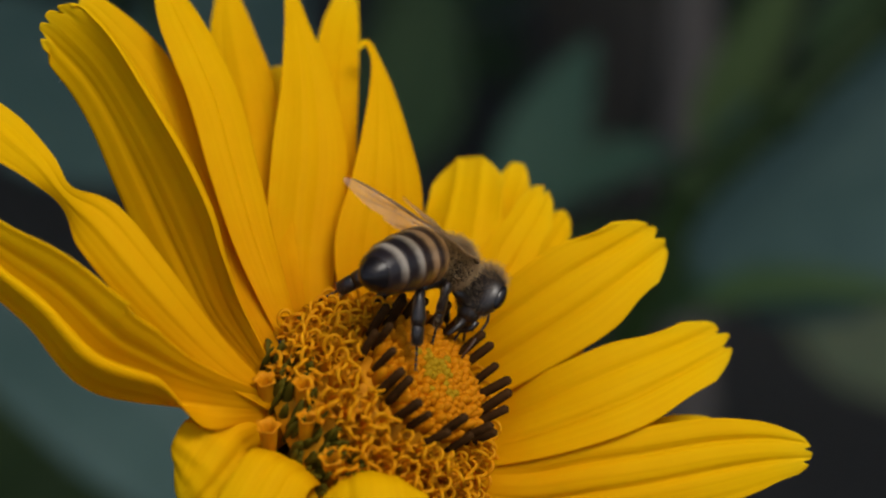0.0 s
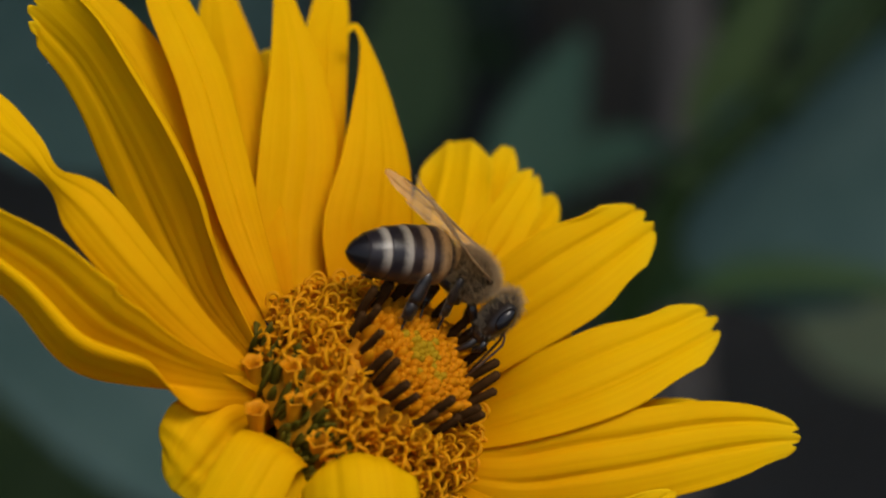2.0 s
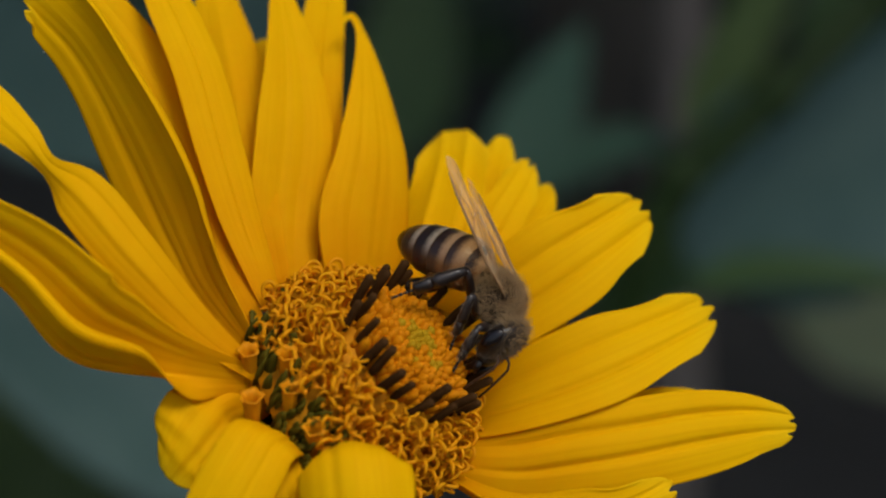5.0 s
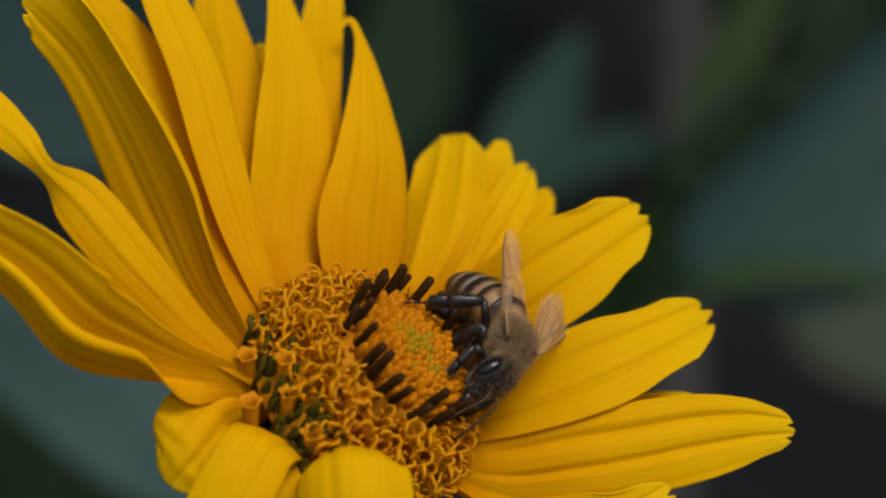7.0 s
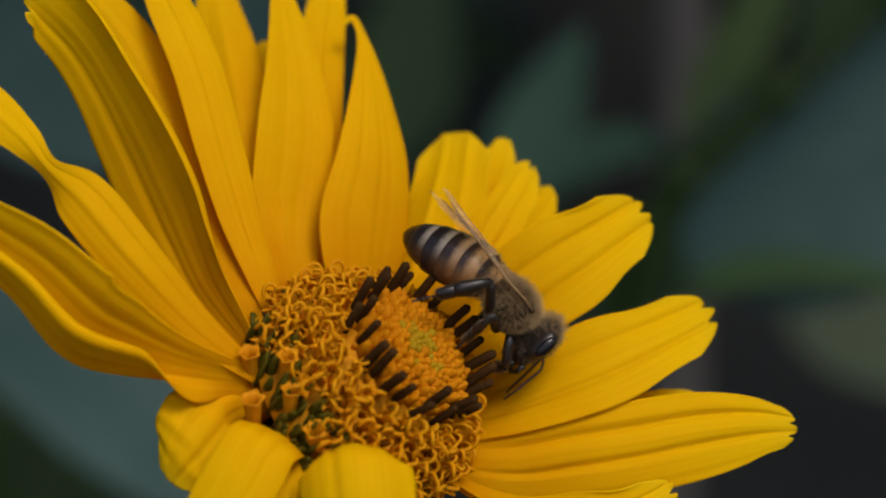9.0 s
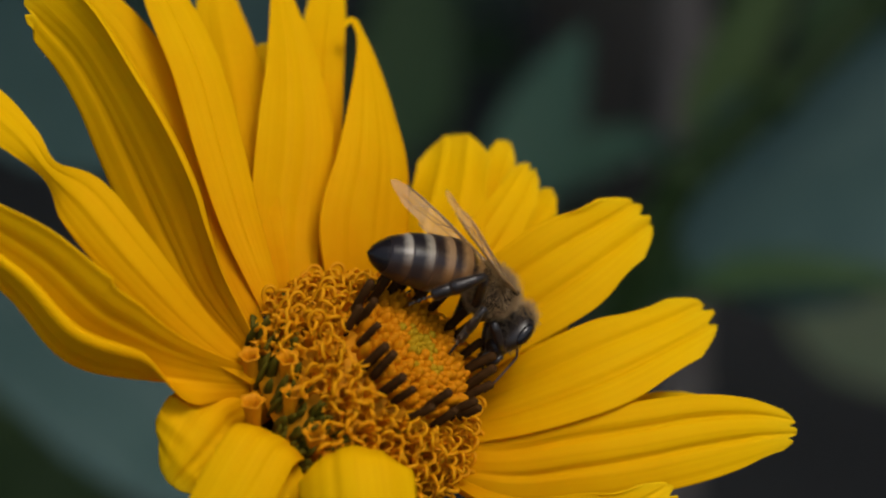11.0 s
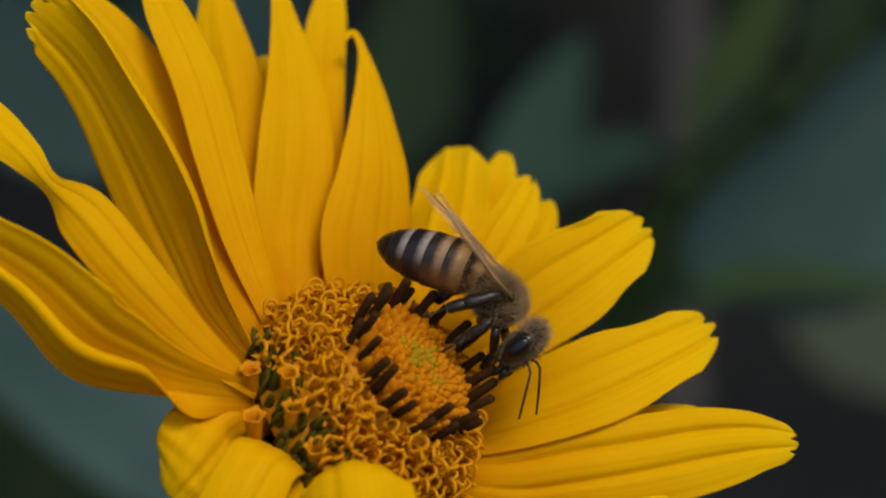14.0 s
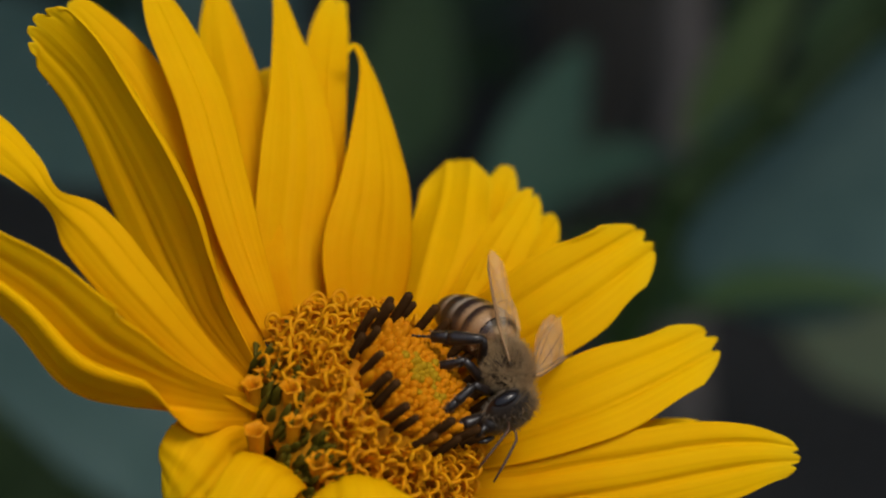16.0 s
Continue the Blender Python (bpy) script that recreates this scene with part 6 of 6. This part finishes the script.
    walk(legs[4][1], [
        (0.00, turned(2.70, 0.00, 0.00, 0.793, 0.000, 0.610, 0.000)),
        (0.50, turned(2.70, 0.00, 0.00, 0.784, 0.000, 0.620, -0.000)),
        (1.00, turned(2.70, 0.00, 0.00, 0.595, -0.000, 0.804, -0.000)),
        (1.50, turned(2.70, 0.00, 0.00, 0.569, 0.000, 0.822, 0.000)),
        (2.00, turned(2.70, 0.00, 0.00, 0.599, 0.000, 0.801, -0.000)),
        (2.50, turned(2.70, 0.00, 0.00, 0.621, 0.000, 0.784, 0.000)),
        (3.00, turned(2.70, 0.00, 0.00, 0.690, 0.000, 0.724, -0.000)),
        (3.50, turned(2.70, 0.00, 0.00, 0.707, -0.000, 0.707, -0.000)),
        (4.00, turned(2.70, 0.00, 0.00, 0.684, 0.000, 0.729, 0.000)),
        (6.50, turned(2.70, 0.00, 0.00, 0.673, 0.000, 0.739, -0.000)),
        (7.00, turned(2.70, 0.00, 0.00, 0.722, -0.000, 0.692, -0.000)),
        (7.50, turned(2.70, 0.00, 0.00, 0.701, 0.000, 0.714, -0.000)),
        (8.00, turned(2.70, 0.00, 0.00, 0.709, 0.000, 0.705, 0.000)),
        (8.50, turned(2.70, 0.00, 0.00, 0.700, 0.000, 0.714, -0.000)),
        (9.00, turned(2.70, 0.00, 0.00, 0.655, 0.000, 0.756, -0.000)),
        (11.50, turned(2.70, 0.00, 0.00, 0.573, 0.000, 0.820, -0.000)),
        (12.00, turned(2.70, 0.00, 0.00, 0.499, 0.000, 0.866, -0.000)),
        (12.50, turned(2.70, 0.00, 0.00, 0.507, -0.000, 0.862, 0.000)),
        (13.00, turned(2.70, 0.00, 0.00, 0.477, -0.000, 0.879, 0.000)),
        (13.50, turned(2.70, 0.00, 0.00, 0.418, 0.000, 0.908, 0.000)),
        (14.00, turned(2.70, 0.00, 0.00, 0.413, 0.000, 0.911, 0.000)),
        (14.50, turned(2.70, 0.00, 0.00, 0.426, 0.000, 0.905, 0.000)),
        (15.00, turned(2.70, 0.00, 0.00, 0.607, -0.000, 0.795, 0.000)),
        (15.50, turned(2.70, 0.00, 0.00, 0.620, 0.000, 0.785, -0.000)),
        (16.00, turned(2.70, 0.00, 0.00, 0.597, -0.000, 0.802, 0.000)),
    ])
    walk(legs[5][1], [
        (0.00, turned(2.70, 0.00, 0.00, 0.967, 0.000, 0.254, -0.000)),
        (0.50, turned(2.70, 0.00, 0.00, 0.967, 0.000, 0.254, -0.000)),
        (1.00, turned(2.70, 0.00, 0.00, 0.967, -0.000, 0.254, 0.000)),
        (1.50, turned(2.70, 0.00, 0.00, 0.967, -0.000, 0.254, 0.000)),
        (2.00, turned(2.70, 0.00, 0.00, 0.967, 0.000, 0.254, 0.000)),
        (2.50, turned(2.70, 0.00, 0.00, 0.967, 0.000, 0.254, -0.000)),
        (3.00, turned(2.70, 0.00, 0.00, 0.967, -0.000, 0.254, 0.000)),
        (3.50, turned(2.70, 0.00, 0.00, 0.967, -0.000, 0.254, 0.000)),
        (4.00, turned(2.70, 0.00, 0.00, 0.967, -0.000, 0.254, 0.000)),
        (6.50, turned(2.70, 0.00, 0.00, 0.956, -0.000, 0.294, 0.000)),
        (7.00, turned(2.70, 0.00, 0.00, 0.966, 0.000, 0.259, 0.000)),
        (7.50, turned(2.70, 0.00, 0.00, 0.896, 0.000, 0.443, 0.000)),
        (8.00, turned(2.70, 0.00, 0.00, 0.758, 0.000, 0.653, 0.000)),
        (8.50, turned(2.70, 0.00, 0.00, 0.692, 0.000, 0.722, 0.000)),
        (9.00, turned(2.70, 0.00, 0.00, 0.544, -0.000, 0.839, 0.000)),
        (11.50, turned(2.70, 0.00, 0.00, 0.714, 0.000, 0.700, 0.000)),
        (12.00, turned(2.70, 0.00, 0.00, 0.722, 0.000, 0.692, 0.000)),
        (12.50, turned(2.70, 0.00, 0.00, 0.868, -0.000, 0.497, -0.000)),
        (13.00, turned(2.70, 0.00, 0.00, 0.730, -0.000, 0.684, 0.000)),
        (13.50, turned(2.70, 0.00, 0.00, 0.713, -0.000, 0.701, -0.000)),
        (14.00, turned(2.70, 0.00, 0.00, 0.617, -0.000, 0.787, -0.000)),
        (14.50, turned(2.70, 0.00, 0.00, 0.600, -0.000, 0.800, -0.000)),
        (15.00, turned(2.70, 0.00, 0.00, 0.765, 0.000, 0.644, 0.000)),
        (15.50, turned(2.70, 0.00, 0.00, 0.777, 0.000, 0.629, -0.000)),
        (16.00, turned(2.70, 0.00, 0.00, 0.749, 0.000, 0.662, -0.000)),
    ])
    walk(feelers[0], [
        (0.00, turned(0.00, 0.00, 0.00, 1.000, 0.000, -0.000, 0.000)),
        (0.50, turned(0.00, 0.00, 0.00, 1.000, 0.000, -0.000, 0.000)),
        (1.00, turned(0.00, 0.00, 0.00, 1.000, 0.000, -0.000, 0.000)),
        (1.50, turned(0.00, 0.00, 0.00, 1.000, 0.000, -0.000, 0.000)),
        (2.00, turned(0.00, 0.00, 0.00, 1.000, 0.000, -0.000, 0.000)),
        (2.50, turned(-0.07, 0.00, -0.22, 0.998, 0.000, -0.065, 0.000)),
        (3.00, turned(-0.11, 0.00, -0.45, 0.991, 0.000, -0.131, 0.000)),
        (3.50, turned(-0.07, 0.00, -0.22, 0.998, 0.000, -0.065, 0.000)),
        (4.00, turned(0.00, 0.00, 0.00, 1.000, 0.000, -0.000, 0.000)),
        (6.50, turned(0.00, 0.00, 0.00, 1.000, 0.000, -0.000, 0.000)),
        (7.00, turned(0.00, 0.00, 0.00, 1.000, 0.000, -0.000, 0.000)),
        (7.50, turned(0.00, 0.00, 0.00, 1.000, 0.000, -0.000, 0.000)),
        (7.75, turned(0.26, 0.00, -1.01, 0.951, 0.000, -0.309, 0.000)),
        (8.00, turned(0.52, 0.00, -2.02, 0.809, 0.000, -0.588, 0.000)),
        (8.50, turned(0.67, 0.00, -2.13, 0.777, 0.000, -0.629, 0.000)),
        (8.75, turned(0.31, 0.00, -1.14, 0.935, 0.000, -0.354, 0.000)),
        (9.00, turned(-0.05, 0.00, -0.15, 0.999, 0.000, -0.044, 0.000)),
        (11.50, turned(-0.05, 0.00, -0.15, 0.999, 0.000, -0.044, 0.000)),
        (12.00, turned(-0.05, 0.00, -0.15, 0.999, 0.000, -0.044, 0.000)),
        (12.50, turned(-0.05, 0.00, -0.15, 0.999, 0.000, -0.044, 0.000)),
        (13.00, turned(-0.12, 0.00, -0.50, 0.990, 0.000, -0.143, 0.000)),
        (13.50, turned(-0.11, 0.00, -0.85, 0.970, 0.000, -0.242, 0.000)),
        (14.00, turned(-0.05, 0.00, -1.15, 0.946, 0.000, -0.326, 0.000)),
        (14.50, turned(-0.09, 0.00, -0.97, 0.961, 0.000, -0.276, 0.000)),
        (15.00, turned(-0.12, 0.00, -0.76, 0.976, 0.000, -0.216, 0.000)),
        (15.50, turned(-0.12, 0.00, -0.81, 0.973, 0.000, -0.229, 0.000)),
        (16.00, turned(-0.11, 0.00, -0.85, 0.970, 0.000, -0.242, 0.000)),
    ])
    walk(feelers[1], [
        (0.00, turned(-0.07, 0.00, -0.24, 0.998, 0.000, -0.070, 0.000)),
        (0.50, turned(-0.07, 0.00, -0.24, 0.998, 0.000, -0.070, 0.000)),
        (1.00, turned(-0.07, 0.00, -0.24, 0.998, 0.000, -0.070, 0.000)),
        (1.50, turned(-0.07, 0.00, -0.24, 0.998, 0.000, -0.070, 0.000)),
        (2.00, turned(-0.07, 0.00, -0.24, 0.998, 0.000, -0.070, 0.000)),
        (2.50, turned(-0.11, 0.00, -0.47, 0.991, 0.000, -0.135, 0.000)),
        (3.00, turned(-0.12, 0.00, -0.70, 0.980, 0.000, -0.199, 0.000)),
        (3.50, turned(-0.11, 0.00, -0.47, 0.991, 0.000, -0.135, 0.000)),
        (4.00, turned(-0.07, 0.00, -0.24, 0.998, 0.000, -0.070, 0.000)),
        (6.50, turned(-0.07, 0.00, -0.24, 0.998, 0.000, -0.070, 0.000)),
        (7.00, turned(-0.07, 0.00, -0.24, 0.998, 0.000, -0.070, 0.000)),
        (7.50, turned(-0.07, 0.00, -0.24, 0.998, 0.000, -0.070, 0.000)),
        (7.75, turned(0.33, 0.00, -1.20, 0.927, 0.000, -0.375, 0.000)),
        (8.00, turned(0.73, 0.00, -2.16, 0.766, 0.000, -0.643, 0.000)),
        (8.50, turned(0.89, 0.00, -2.25, 0.731, 0.000, -0.682, 0.000)),
        (8.75, turned(0.39, 0.00, -1.32, 0.908, 0.000, -0.419, 0.000)),
        (9.00, turned(-0.10, 0.00, -0.39, 0.994, 0.000, -0.113, 0.000)),
        (11.50, turned(-0.10, 0.00, -0.39, 0.994, 0.000, -0.113, 0.000)),
        (12.00, turned(-0.10, 0.00, -0.39, 0.994, 0.000, -0.113, 0.000)),
        (12.50, turned(-0.10, 0.00, -0.39, 0.994, 0.000, -0.113, 0.000)),
        (13.00, turned(-0.12, 0.00, -0.74, 0.977, 0.000, -0.212, 0.000)),
        (13.50, turned(-0.07, 0.00, -1.09, 0.951, 0.000, -0.309, 0.000)),
        (14.00, turned(0.04, 0.00, -1.39, 0.921, 0.000, -0.391, 0.000)),
        (14.50, turned(-0.03, 0.00, -1.21, 0.940, 0.000, -0.342, 0.000)),
        (15.00, turned(-0.09, 0.00, -1.00, 0.959, 0.000, -0.284, 0.000)),
        (15.50, turned(-0.08, 0.00, -1.05, 0.955, 0.000, -0.297, 0.000)),
        (16.00, turned(-0.07, 0.00, -1.09, 0.951, 0.000, -0.309, 0.000)),
    ])


motions()
